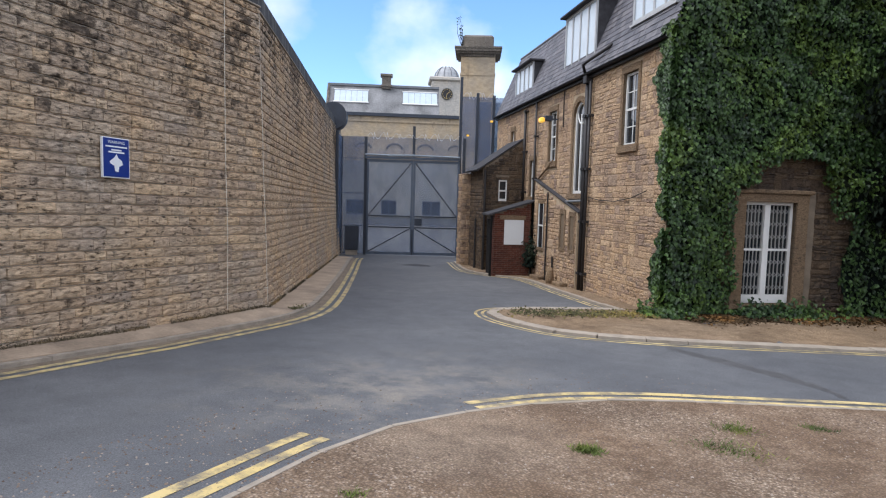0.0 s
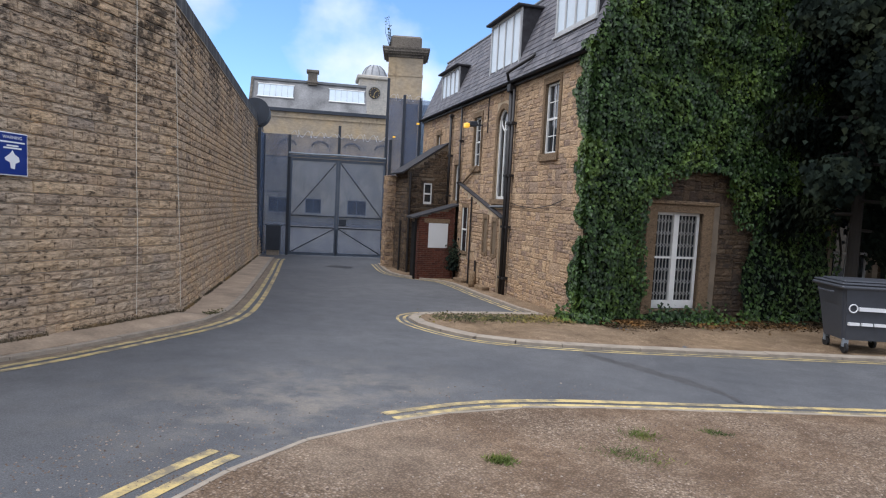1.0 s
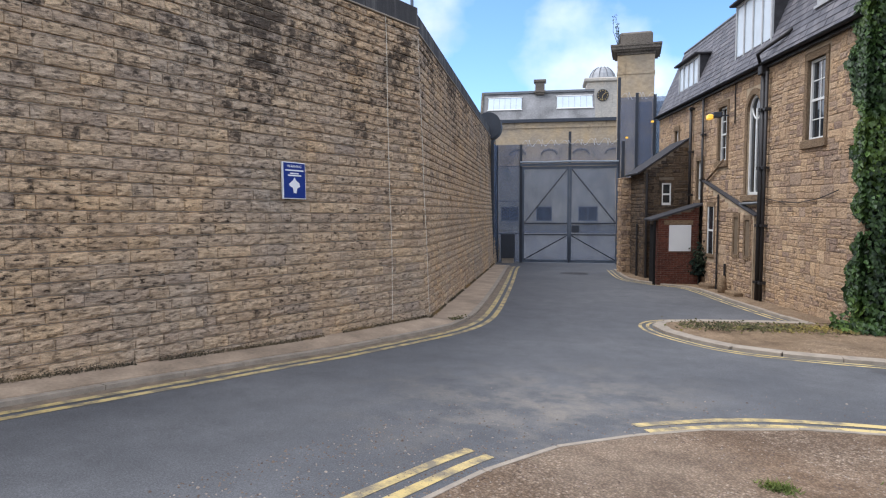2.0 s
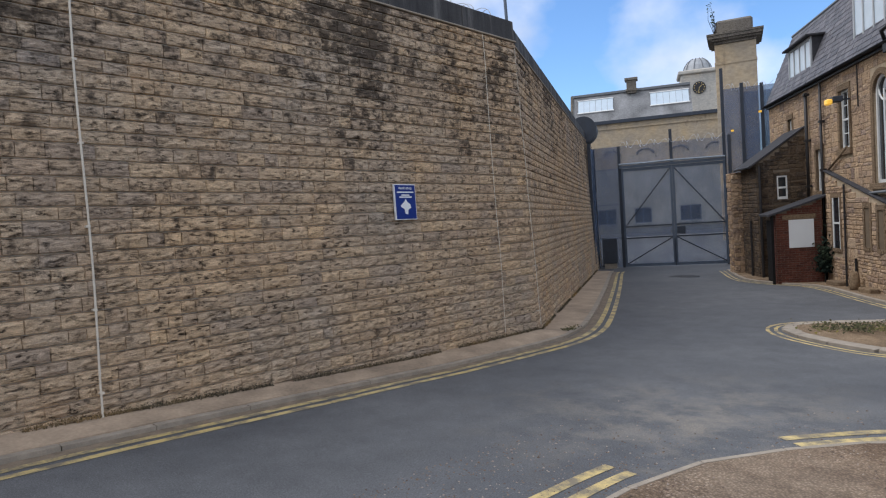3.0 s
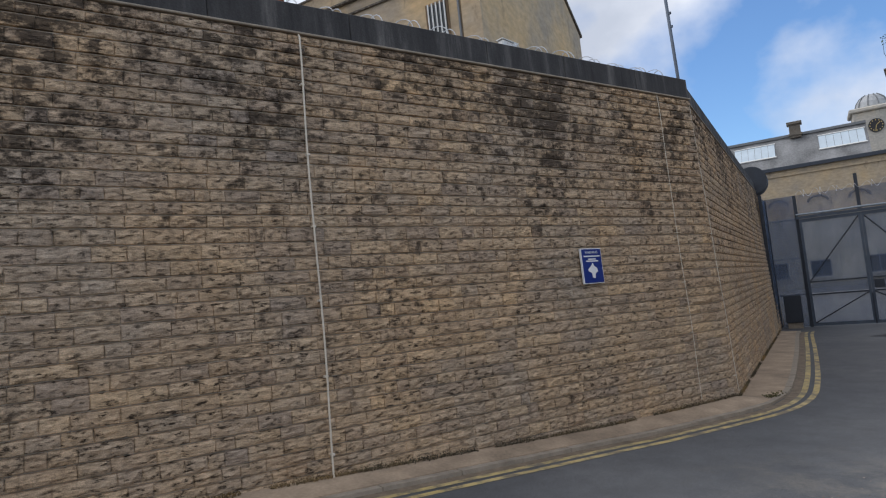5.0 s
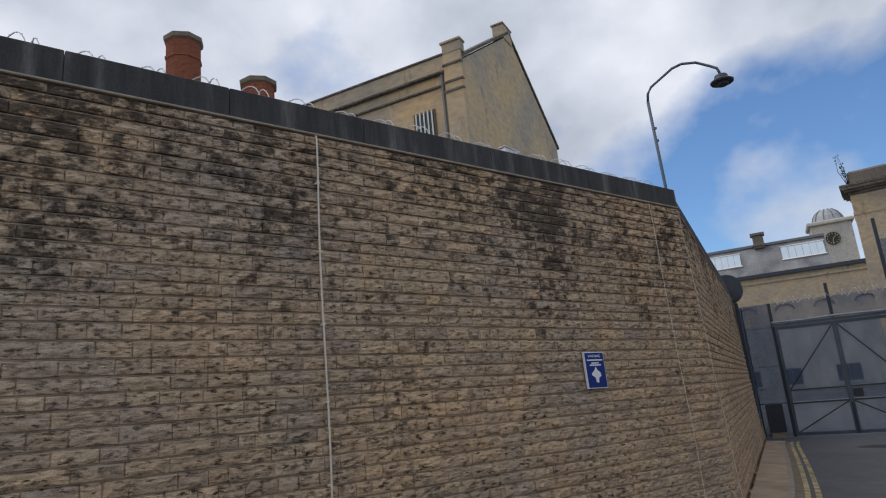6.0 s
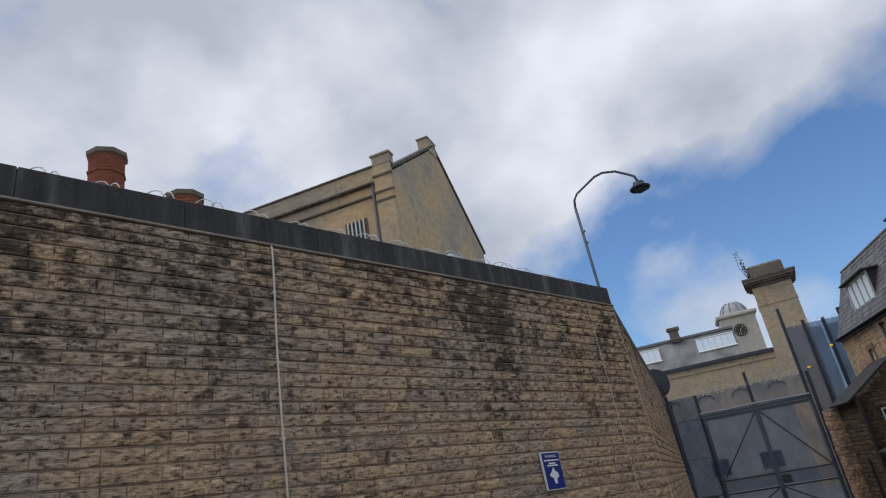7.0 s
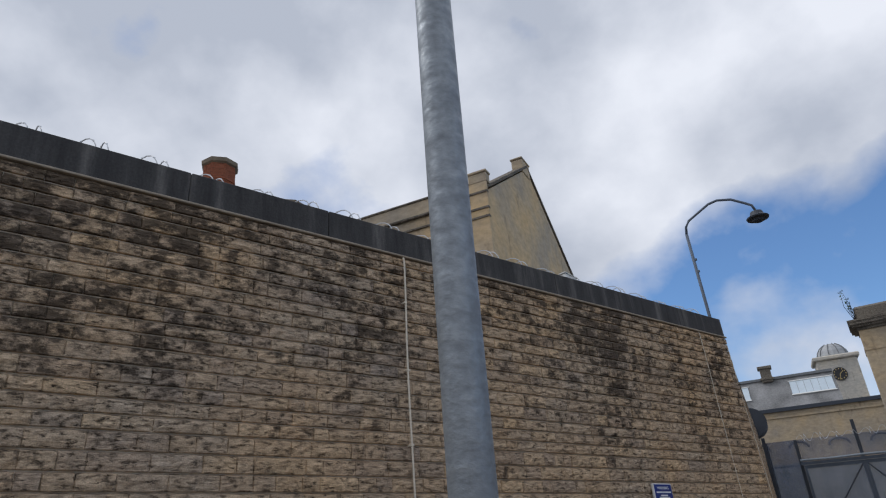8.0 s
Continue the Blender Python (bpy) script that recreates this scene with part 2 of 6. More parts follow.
def gravel_material(name, tint, dark, stony):
    n = Nodes(name, 0.95, spec=0.2)
    v = n.t.nodes.new("ShaderNodeTexVoronoi")
    v.inputs["Scale"].default_value = 44
    n.put(v.inputs["Vector"], n.pos)
    big, mid = n.noise(0.55, 5, 0.6), n.noise(5, 6, 0.7)
    s = n.t.nodes.new("ShaderNodeSeparateColor")
    n.put(s.inputs[0], v.outputs["Color"])
    peb = n.ramp(s.outputs[0], (0.0, (0.06, 0.048, 0.038)), (0.4, (0.165, 0.128, 0.098)), (0.75, (0.24, 0.19, 0.148)), (1.0, (0.42, 0.36, 0.30)))
    earth = n.ramp(mid, (0.3, dark), (0.7, tint))
    col = n.mix(n.ramp(n.math("ADD", big, n.math("MULTIPLY", mid, 0.25)), (0.54, 0.12 * stony), (0.72, stony)), earth, peb)
    # trodden hollow where the loose stones have been swept away
    hollow = n.t.nodes.new("ShaderNodeVectorMath")
    hollow.operation = "DISTANCE"
    n.put(hollow.inputs[0], n.pos)
    hollow.inputs[1].default_value = BARE
    bare = n.ramp(n.math("ADD", n.math("MULTIPLY", hollow.outputs["Value"], 0.48), n.math("MULTIPLY", n.noise(2.2, 5, 0.65), 0.7)), (0.55, 1.0), (0.95, 0.0))
    col = n.mix(n.math("MULTIPLY", bare, 0.85), col, n.ramp(n.noise(3.0, 6, 0.7), (0.35, (0.20, 0.152, 0.115)), (0.65, (0.30, 0.24, 0.185))))
    col = n.mix(1.0, col, n.ramp(n.noise(1.1, 5, 0.65), (0.32, (0.72, 0.69, 0.66)), (0.68, (1.38, 1.34, 1.26))), "MULTIPLY")
    col = n.mix(0.8, col, n.mix(1.0, col, n.ramp(v.outputs["Distance"], (0.1, 1.35), (0.6, 0.6)), "MULTIPLY"))
    n.bump(n.math("ADD", v.outputs["Distance"], n.math("MULTIPLY", mid, 0.5)), 0.6, 0.02)
    return n.done(col)


def paint_material():
    n = Nodes("worn yellow road paint", 0.75)
    wear = n.math("ADD", n.noise(3.0, 6, 0.7), n.math("MULTIPLY", n.noise(60, 3, 0.7), 0.22))
    big = n.noise(0.6, 3)
    col = n.ramp(big, (0.3, (0.54, 0.405, 0.15)), (0.7, (0.61, 0.48, 0.225)))
    col = n.mix(n.ramp(wear, (0.53, 0.0), (0.70, 0.85)), col, (0.13, 0.12, 0.105))
    return n.done(col)


def slate_material(source):
    n = Nodes("blue grey slate", 0.6, spec=0.4)
    col = n.ramp(n.island() if source == "island" else n.object_random(), (0.0, (0.085, 0.085, 0.098)), (0.5, (0.115, 0.112, 0.125)), (1.0, (0.16, 0.152, 0.16)))
    st = n.noise(3, 5, 0.6)
    col = n.mix(0.7, col, n.mix(1.0, col, n.ramp(st, (0.3, 0.65), (0.7, 1.3)), "MULTIPLY"))
    n.bump(n.noise(30, 4), 0.3, 0.01)
    return n.done(col)


def leaf_material(name, dark, light, rough=0.6, spec=0.25):
    n = Nodes(name, rough, spec=spec)
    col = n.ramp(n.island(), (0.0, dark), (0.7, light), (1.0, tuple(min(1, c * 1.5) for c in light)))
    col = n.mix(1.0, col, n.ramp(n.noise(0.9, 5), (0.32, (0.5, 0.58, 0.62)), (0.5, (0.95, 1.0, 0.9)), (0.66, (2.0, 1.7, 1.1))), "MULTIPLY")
    return n.done(col)


def glass_material(name="window glass", tint=(0.02, 0.025, 0.03)):
    n = Nodes(name, 0.04, spec=0.8)
    n.bump(n.noise(1.3, 2), 0.05, 0.02)
    return n.done(tint)


def mesh_material(cover):
    """Close-woven security mesh: wires too fine to see singly, so part of the light passes."""
    n = Nodes("anti climb mesh", 0.7, 0.0)
    col = n.ramp(n.noise(0.8, 5, 0.6), (0.3, (0.085, 0.122, 0.205)), (0.7, (0.16, 0.215, 0.33)))
    n.put(n.b.inputs["Base Color"], col)
    tr, mx = n.t.nodes.new("ShaderNodeBsdfTransparent"), n.t.nodes.new("ShaderNodeMixShader")
    fac = n.ramp(n.noise(1.6, 4, 0.6, (1, 1, 0.4)), (0.3, cover - 0.08), (0.7, cover + 0.08))
    n.put(mx.inputs[0], fac)
    n.put(mx.inputs[1], tr.outputs[0])
    n.put(mx.inputs[2], n.b.outputs[0])
    n.put(n.t.nodes["Material Output"].inputs["Surface"], mx.outputs[0])
    return n.m


M_COPING, M_ASPHALT = coping_material(), asphalt_material()
M_GRAVEL, M_SOIL = gravel_material("pink brown gravel", (0.28, 0.20, 0.138), (0.15, 0.102, 0.068), 0.7), gravel_material("dry trodden earth", (0.33, 0.245, 0.16), (0.18, 0.125, 0.08), 0.3)
M_PAINT, M_SLATE, M_SLATE_PIECE = paint_material(), slate_material("island"), slate_material("object")
M_PAVING = simple("dusty tarmac footway", (0.36, 0.275, 0.195), 0.95, var=0.42, scale=1.6, bump=0.4)
M_KERB = simple("sandstone kerb", (0.31, 0.265, 0.21), 0.9, var=0.3, scale=5, bump=0.3)
M_IVY = leaf_material("ivy leaves", (0.007, 0.019, 0.007), (0.043, 0.08, 0.020), 0.5, 0.32)
M_YEW = leaf_material("dark evergreen foliage and ivy shade", (0.005, 0.0085, 0.0075), (0.013, 0.019, 0.015), 0.8, 0.08)
M_LITTER = leaf_material("dead brown leaves", (0.03, 0.02, 0.012), (0.09, 0.055, 0.03), 0.9, 0.1)
M_GRASS = leaf_material("grass", (0.065, 0.085, 0.022), (0.125, 0.155, 0.04), 0.7)
M_MOSS = leaf_material("dry mossy growth", (0.045, 0.038, 0.02), (0.095, 0.085, 0.035), 0.8)
M_BARK = simple("dark bark", (0.02, 0.017, 0.014), 0.95, var=0.4, scale=9, bump=0.6)
M_GLASS = glass_material()
M_ROOFGLASS = simple("frosted roof glass", (0.54, 0.62, 0.68), 0.2, var=0.08, scale=1.5, bump=0.02)
M_WHITE = simple("white gloss paint", (0.72, 0.72, 0.69), 0.4, var=0.07, scale=5, bump=0.05)
M_GREYPAINT = simple("faded grey white paint", (0.42, 0.43, 0.43), 0.6, var=0.15, scale=5)
M_BOARD = simple("white board", (0.74, 0.75, 0.74), 0.5, var=0.04, scale=2, bump=0.02)
M_IRON = simple("black cast iron", (0.018, 0.016, 0.016), 0.55, var=0.4, scale=7)
M_STEEL = simple("grey blue painted steel", (0.085, 0.108, 0.145), 0.7, 0.0, var=0.3, scale=4)
M_STEEL_DARK = simple("dark steel post", (0.033, 0.041, 0.056), 0.6, 0.0, var=0.3, scale=4)


def galvanised_material():
    n = Nodes("rippled galvanised steel", 0.55, 0.4)
    run = n.noise(30, 4, 0.55, (1, 1, 1.5))
    col = n.ramp(run, (0.32, (0.225, 0.255, 0.29)), (0.52, (0.255, 0.29, 0.325)), (0.70, (0.295, 0.33, 0.365)))
    col = n.mix(0.5, col, n.mix(1.0, col, n.ramp(n.noise(60, 3), (0.3, 0.75), (0.7, 1.2)), "MULTIPLY"))
    n.bump(run, 0.25, 0.01)
    return n.done(col, n.ramp(run, (0.35, 0.65), (0.65, 0.42)))


M_POST = galvanised_material()
M_GALV = simple("galvanised steel", (0.25, 0.285, 0.32), 0.6, 0.4, var=0.45, scale=13, bump=0.08)
M_WIRE = simple("razor wire steel", (0.60, 0.61, 0.62), 0.45, 0.35, var=0.1)
M_LEAD = simple("grey lead sheet", (0.17, 0.18, 0.19), 0.6, 0.1, var=0.2, scale=3)
M_SIGN = simple("blue enamel", (0.012, 0.035, 0.21), 0.35, var=0.06, scale=3, bump=0.02)
M_WHITEINK = simple("white lettering", (0.78, 0.79, 0.80), 0.5, var=0.03, bump=0.0)
M_BIN = simple("charcoal plastic", (0.055, 0.06, 0.072), 0.5, var=0.15, scale=9)
M_RUBBER = simple("black rubber", (0.015, 0.015, 0.015), 0.8, var=0.3)
M_CABLE = simple("pale cream cable", (0.66, 0.60, 0.50), 0.6, var=0.1)
M_RENDER = simple("pale rendered wall", (0.28, 0.275, 0.255), 0.9, var=0.18, scale=0.7)
M_DARK = simple("shade and trim black", (0.012, 0.011, 0.011), 0.8, var=0.3, spec=0.15)
M_MESH = mesh_material(0.50)
M_MESH_GATE = mesh_material(0.33)
M_CLOCK = simple("black dial", (0.012, 0.012, 0.014), 0.4, var=0.1)
M_GOLD = simple("gilt", (0.42, 0.32, 0.14), 0.5, 0.4, var=0.1)
M_STONE_GREY = simple("grey roof stone", (0.20, 0.20, 0.20), 0.9, var=0.6, scale=0.45, bump=0.3)
M_ROOFDARK = simple("dark damp slate", (0.055, 0.054, 0.058), 0.85, var=0.4, scale=5, bump=0.4, spec=0.15)
M_REVEAL = simple("damp stone reveal", (0.15, 0.11, 0.07), 0.9, var=0.3, scale=4, bump=0.3)
M_GRILLE = simple("grey steel grille", (0.30, 0.30, 0.285), 0.5, 0.2, var=0.1)


def lamp_material(name, colour, strength):
    n = Nodes(name, 0.4)
    n.put(n.b.inputs["Emission Color"], colour)
    n.b.inputs["Emission Strength"].default_value = strength
    return n.done(colour)


M_SODIUM = lamp_material("lit sodium lens", (0.95, 0.52, 0.06), 0.45)

# ---- mesh helpers ----


def mesh_of(name, bm, material, smooth=False):
    me = bpy.data.meshes.new(name)
    bm.normal_update()
    bm.to_mesh(me)
    bm.free()
    me.materials.append(material)
    if smooth:
        for p in me.polygons:
            p.use_smooth = True
    return me


def part(name, bm, material, parent=None, label="", kind="", smooth=False):
    """Link a bmesh as one mesh object, under a thing or part if given."""
    ob = new(name, mesh_of(name, bm, material, smooth))
    ob.parent = parent
    return tagged(ob, label, kind=kind)


def thing(name, m, label, category, group="", kind=""):
    ob = new(name)
    ob.empty_display_size = 0.2
    ob.matrix_world = m
    return tagged(ob, label, category, group, kind)


def box(bm, x0, x1, y0, y1, z0, z1, bevel=0.0):
    vs = [bm.verts.new((x, y, z)) for x in (x0, x1) for y in (y0, y1) for z in (z0, z1)]
    fs = [bm.faces.new([vs[i] for i in q]) for q in ((0, 1, 3, 2), (4, 6, 7, 5), (0, 4, 5, 1), (2, 3, 7, 6), (0, 2, 6, 4), (1, 5, 7, 3))]
    if bevel:
        es = {e for f in fs for e in f.edges}
        bmesh.ops.bevel(bm, geom=list(es), offset=bevel, segments=1, affect="EDGES")
    return vs


def boxes(*dims, bevel=0.0):
    bm = bmesh.new()
    for d in dims:
        box(bm, *d, bevel=bevel)
    return bm


def tube(bm, pts, r, sides=8, cap=True, r_end=None):
    """A round bar through the points."""
    pts = [Vector(p) for p in pts]
    rings, ref = [], Vector((0.3, 0.5, 0.81)).normalized()
    for i, p in enumerate(pts):
        d = ((pts[min(i + 1, len(pts) - 1)] - p).normalized() + (p - pts[max(i - 1, 0)]).normalized()).normalized()
        a = d.cross(ref if abs(d.dot(ref)) < 0.95 else Vector((1, 0, 0))).normalized()
        b = d.cross(a)
        rr = r if r_end is None else r + (r_end - r) * i / (len(pts) - 1)
        rings.append([bm.verts.new(p + rr * (math.cos(k * math.tau / sides) * a + math.sin(k * math.tau / sides) * b)) for k in range(sides)])
    for q, w in zip(rings, rings[1:]):
        for k in range(sides):
            bm.faces.new((q[k], q[(k + 1) % sides], w[(k + 1) % sides], w[k]))
    if cap:
        bm.faces.new(rings[0][::-1])
        bm.faces.new(rings[-1])
    return bm


def lathe(bm, profile, sides=16, at=(0, 0, 0)):
    """Turn (radius, height) pairs round the upright axis."""
    rings = [[bm.verts.new((at[0] + r * math.cos(k * math.tau / sides), at[1] + r * math.sin(k * math.tau / sides), at[2] + h)) for k in range(sides)] for r, h in profile]
    for q, w in zip(rings, rings[1:]):
        for k in range(sides):
            bm.faces.new((q[k], q[(k + 1) % sides], w[(k + 1) % sides], w[k]))
    bm.faces.new(rings[0][::-1])
    bm.faces.new(rings[-1])
    return bm


def frame_at(x, y, z, ax, ay, rx=0.0, ry=0.0):
    """A local frame whose x axis runs along (ax, ay) and whose y axis goes into the wall, to the left of it."""
    turn = math.degrees(math.atan2(ay, ax))
    return pose(x, y, z, 0, 0, turn) @ pose(0, 0, 0, rx, ry, 0)


def slab(bm, s0, s1, z0, z1, y0, y1, holes=()):
    """A wall panel with rectangular holes right through it."""
    ss = sorted({s0, s1, *[min(max(v, s0), s1) for h in holes for v in h[:2]]})
    zs = sorted({z0, z1, *[min(max(v, z0), z1) for h in holes for v in h[2:4]]})
    for a, b in zip(ss, ss[1:]):
        for c, d in zip(zs, zs[1:]):
            m, n = (a + b) / 2, (c + d) / 2
            if not any(h[0] < m < h[1] and h[2] < n < h[3] for h in holes):
                box(bm, a, b, y0, y1, c, d)
    bmesh.ops.remove_doubles(bm, verts=bm.verts, dist=1e-5)
    return bm


def stones(rng, s0, s1, z0, z1, heights, lengths, holes=(), joint=0.009, side=0.006):
    """Courses of stones as (s0, s1, z0, z1), split round the holes."""
    out, z = [], z0
    while z < z1 - 0.03:
        h = rng.choice(heights) * rng.uniform(0.94, 1.06)
        if z + h > z1 - 0.06:
            h = z1 - z
        spans = [(s0, s1)]
        for a, b, c, d in holes:
            if min(d, z + h) - max(c, z) > 0.35 * h:
                spans = [q for p, e in spans for q in ((p, min(e, a)), (max(p, b), e)) if q[1] - q[0] > 0.05]
        for p, e in spans:
            s = p
            while s < e - 0.02:
                w = rng.uniform(*lengths)
                if s + w > e - lengths[0] * 0.6:
                    w = e - s
                out.append((s + side / 2, s + w - side / 2, z + joint / 2, z + h - joint / 2))
                s += w
        z += h
    return out


def rubble(rng, s0, s1, z0, z1, holes=(), joint=0.012):
    """Snecked rubble: low runs of stones of uneven size, some two or three to a run."""
    out = []
    for a, b, c, d in stones(rng, s0, s1, z0, z1, (0.2, 0.26, 0.32), (0.22, 0.62), holes, joint, joint):
        k = rng.choice((1, 2, 2, 2, 3)) if d - c > 0.17 else 1
        cuts = [c] + sorted(c + (d - c) * (i + rng.uniform(-0.18, 0.18)) / k for i in range(1, k)) + [d]
        for lo, hi in zip(cuts, cuts[1:]):
            hi2 = hi - (joint if hi < d else 0)
            if b - a > 0.3 and rng.random() < 0.5:
                m = a + (b - a) * rng.uniform(0.3, 0.7)
                out += [(a, m - joint / 2, lo, hi2), (m + joint / 2, b, lo, hi2)]
            else:
                out.append((a, b, lo, hi2))
    return out


def stone_face(verts, faces, rng, a, b, c, d, depth=0.03, bulge=0.015, base=0.0, cols=6, rows=4, wobble=0.005):
    """One rock-faced stone: sides, a pitched margin and an uneven face, towards -y."""
    i = len(verts)
    m = min(0.022, 0.2 * (d - c))
    ss = [a, a + m, *[a + m + (b - a - 2 * m) * k / (cols - 3) for k in range(1, cols - 3)], b - m, b]
    zs = [c, c + m, *[c + m + (d - c - 2 * m) * k / (rows - 3) for k in range(1, rows - 3)], d - m, d]
    for s, z in ((a, c), (b, c), (b, d), (a, d)):
        verts.append((s, base + 0.02, z))
    tilt_s, tilt_z = rng.uniform(-0.5, 0.5), rng.uniform(-0.7, 0.5)
    for q, z in enumerate(zs):
        for p, s in enumerate(ss):
            rim = p in (0, cols - 1) or q in (0, rows - 1)
            u, v = (p / (cols - 1) - 0.5), (q / (rows - 1) - 0.5)
            out = depth * rng.uniform(0.75, 1.0) if rim else depth + bulge * (rng.uniform(0.1, 1.2) + tilt_s * u + tilt_z * v)
            j = wobble
            verts.append((s + rng.uniform(-j, j), base - out, z + rng.uniform(-j, j)))
    g = lambda p, q: i + 4 + q * cols + p
    for q in range(rows - 1):
        for p in range(cols - 1):
            faces.append((g(p, q), g(p + 1, q), g(p + 1, q + 1), g(p, q + 1)))
    faces.append((i, i + 1, *[g(p, 0) for p in range(cols - 1, -1, -1)]))
    faces.append((i + 1, i + 2, *[g(cols - 1, q) for q in range(rows - 1, -1, -1)]))
    faces.append((i + 2, i + 3, *[g(p, rows - 1) for p in range(cols)]))
    faces.append((i + 3, i, *[g(0, q) for q in range(rows)]))


def rock_face(verts, faces, rng, a, b, c, d, depth=0.03, bulge=0.02, cols=8, rows=6):
    """One rock-faced block, towards -y: an undercut foot, a split face with level ridges, a weathered ledge on top."""
    i, base, key = len(verts), 0.0, rng.uniform(0, 90)
    ss = [a, a + 0.010, *[a + 0.010 + (b - a - 0.020) * k / (cols - 3) for k in range(1, cols - 3)], b - 0.010, b]
    zs = [c, c + 0.006, *[c + 0.006 + (d - c - 0.027) * k / (rows - 3) for k in range(1, rows - 3)], d - 0.021, d]
    for s, z in ((a, c), (b, c), (b, d), (a, d)):
        verts.append((s, base + 0.02, z))
    lean_z, lean_s = rng.uniform(-0.35, 0.6), rng.uniform(-0.4, 0.4)
    for q, z in enumerate(zs):
        v = (z - c) / (d - c)
        for p, s in enumerate(ss):
            u = (s - a) / (b - a)
            swell = min(1.0, 5 * min(u, 1 - u)) * min(1.0, 4 * min(v, 1 - v))
            rough = 0.6 * noise.noise((s * 6 + key, z * 22, key)) + 0.4 * noise.noise((s * 17, z * 48 + key, 2.0))
            out = depth + bulge * swell * (0.45 + 1.3 * rough + lean_z * (0.5 - v) + lean_s * (u - 0.5))
            if q == 0:
                out = depth * 0.9
            elif q == rows - 1:
                out = depth * 0.26
            if p in (0, cols - 1):
                out = min(out, depth * 0.74)
            j = 0.0025 if q in (0, rows - 1) else 0.004
            verts.append((s + rng.uniform(-j, j), base - out, z + rng.uniform(-j, j) * 0.7))
    g = lambda p, q: i + 4 + q * cols + p
    for q in range(rows - 1):
        for p in range(cols - 1):
            faces.append((g(p, q), g(p + 1, q), g(p + 1, q + 1), g(p, q + 1)))
    faces.append((i, i + 1, *[g(p, 0) for p in range(cols - 1, -1, -1)]))
    faces.append((i + 1, i + 2, *[g(cols - 1, q) for q in range(rows - 1, -1, -1)]))
    faces.append((i + 2, i + 3, *[g(p, rows - 1) for p in range(cols)]))
    faces.append((i + 3, i, *[g(0, q) for q in range(rows)]))


def rock_sheet(name, rng, rects, material, parent):
    verts, faces = [], []
    for r in rects:
        rock_face(verts, faces, rng, *r, depth=rng.uniform(0.036, 0.05), bulge=0.026, cols=max(6, min(12, int((r[1] - r[0]) / 0.055) + 3)))
    me = bpy.data.meshes.new(name)
    me.from_pydata(verts, [], faces)
    me.materials.append(material)
    ob = new(name, me)
    ob.parent = parent
    return tagged(ob, kind="stuff")


def stone_sheet(name, rng, rects, material, parent, depth=0.03, bulge=0.015, base=0.0, label="", wobble=0.005):
    verts, faces = [], []
    for r in rects:
        stone_face(verts, faces, rng, *r, depth=depth * rng.uniform(0.6, 1.25), bulge=bulge, base=base, wobble=wobble)
    me = bpy.data.meshes.new(name)
    me.from_pydata(verts, [], faces)
    me.materials.append(material)
    ob = new(name, me)
    ob.parent = parent
    return tagged(ob, label, kind="stuff")


def unit_stones(rng, count, material, depth=0.014, bulge=0.06, rock=False):
    """Shared meshes of one stone each, half a metre by 0.18 m, to be scaled a little."""
    out = []
    for _ in range(count):
        v, f = [], []
        if rock:
            rock_face(v, f, rng, -0.25, 0.25, -0.09, 0.09, rng.uniform(0.036, 0.05), 0.026, cols=10)
        else:
            stone_face(v, f, rng, -0.25, 0.25, -0.09, 0.09, depth, bulge, cols=8, rows=5)
        me = bpy.data.meshes.new("stone_block")
        me.from_pydata(v, [], f)
        me.materials.append(material)
        out.append(me)
    return out


def stone_pieces(rng, rects, meshes, parent, name="stone_block"):
    for a, b, c, d in rects:
        ob = new(name, rng.choice(meshes))
        ob.parent = parent
        ob.location = ((a + b) / 2, rng.uniform(-0.006, 0.004), (c + d) / 2)
        ob.scale = ((b - a) / 0.5, 1, (d - c) / 0.18)


def curve_points(pts, step=0.25):
    """A smooth line through plan points, at even small steps."""
    pts = [Vector((*p, 0)) for p in pts]
    ext = [2 * pts[0] - pts[1], *pts, 2 * pts[-1] - pts[-2]]
    out = []
    for p0, p1, p2, p3 in zip(ext, ext[1:], ext[2:], ext[3:]):
        n = max(1, int((p2 - p1).length / step))
        for k in range(n):
            t = k / n
            out.append(0.5 * (2 * p1 + (p2 - p0) * t + (2 * p0 - 5 * p1 + 4 * p2 - p3) * t * t + (3 * p1 - p0 - 3 * p2 + p3) * t ** 3))
    out.append(pts[-1])
    return out


def offset_line(line, d):
    out = []
    for i, p in enumerate(line):
        t = (line[min(i + 1, len(line) - 1)] - line[max(i - 1, 0)]).normalized()
        out.append(p + d * Vector((-t.y, t.x, 0)))
    return out

# ---- ground ----
GROUND_Y = (-60, -12, -3, 2, 4.7, 6.9, 10.4, 13.8, 23, 30, 60, 3000)
GROUND_Z = (1.1, 0.85, 0.52, 0.2, 0.0, -0.15, -0.28, -0.4, -0.7, -0.88, -1.2, -1.2)


def gz(y):
    """The height of the road, which falls towards the gate."""
    return float(np.interp(y, GROUND_Y, GROUND_Z))


def ground_sheet():
    bm = bmesh.new()
    ys = [-2000, -200, -60, -30, *[-16 + 0.1 * k for k in range(500)], 60, 200, 3000]
    xs = [-2000, -60, -30, 0, 30, 60, 2000]
    g = [[bm.verts.new((x, y, gz(y))) for x in xs] for y in ys]
    for a, b in zip(g, g[1:]):
        for i in range(len(xs) - 1):
            bm.faces.new((a[i], a[i + 1], b[i + 1], b[i]))
    ob = part("ground", bm, M_ASPHALT, None, kind="structure")
    return tagged(ob, "worn grey asphalt lane falling towards the gate", "road", kind="structure")


ground_sheet()


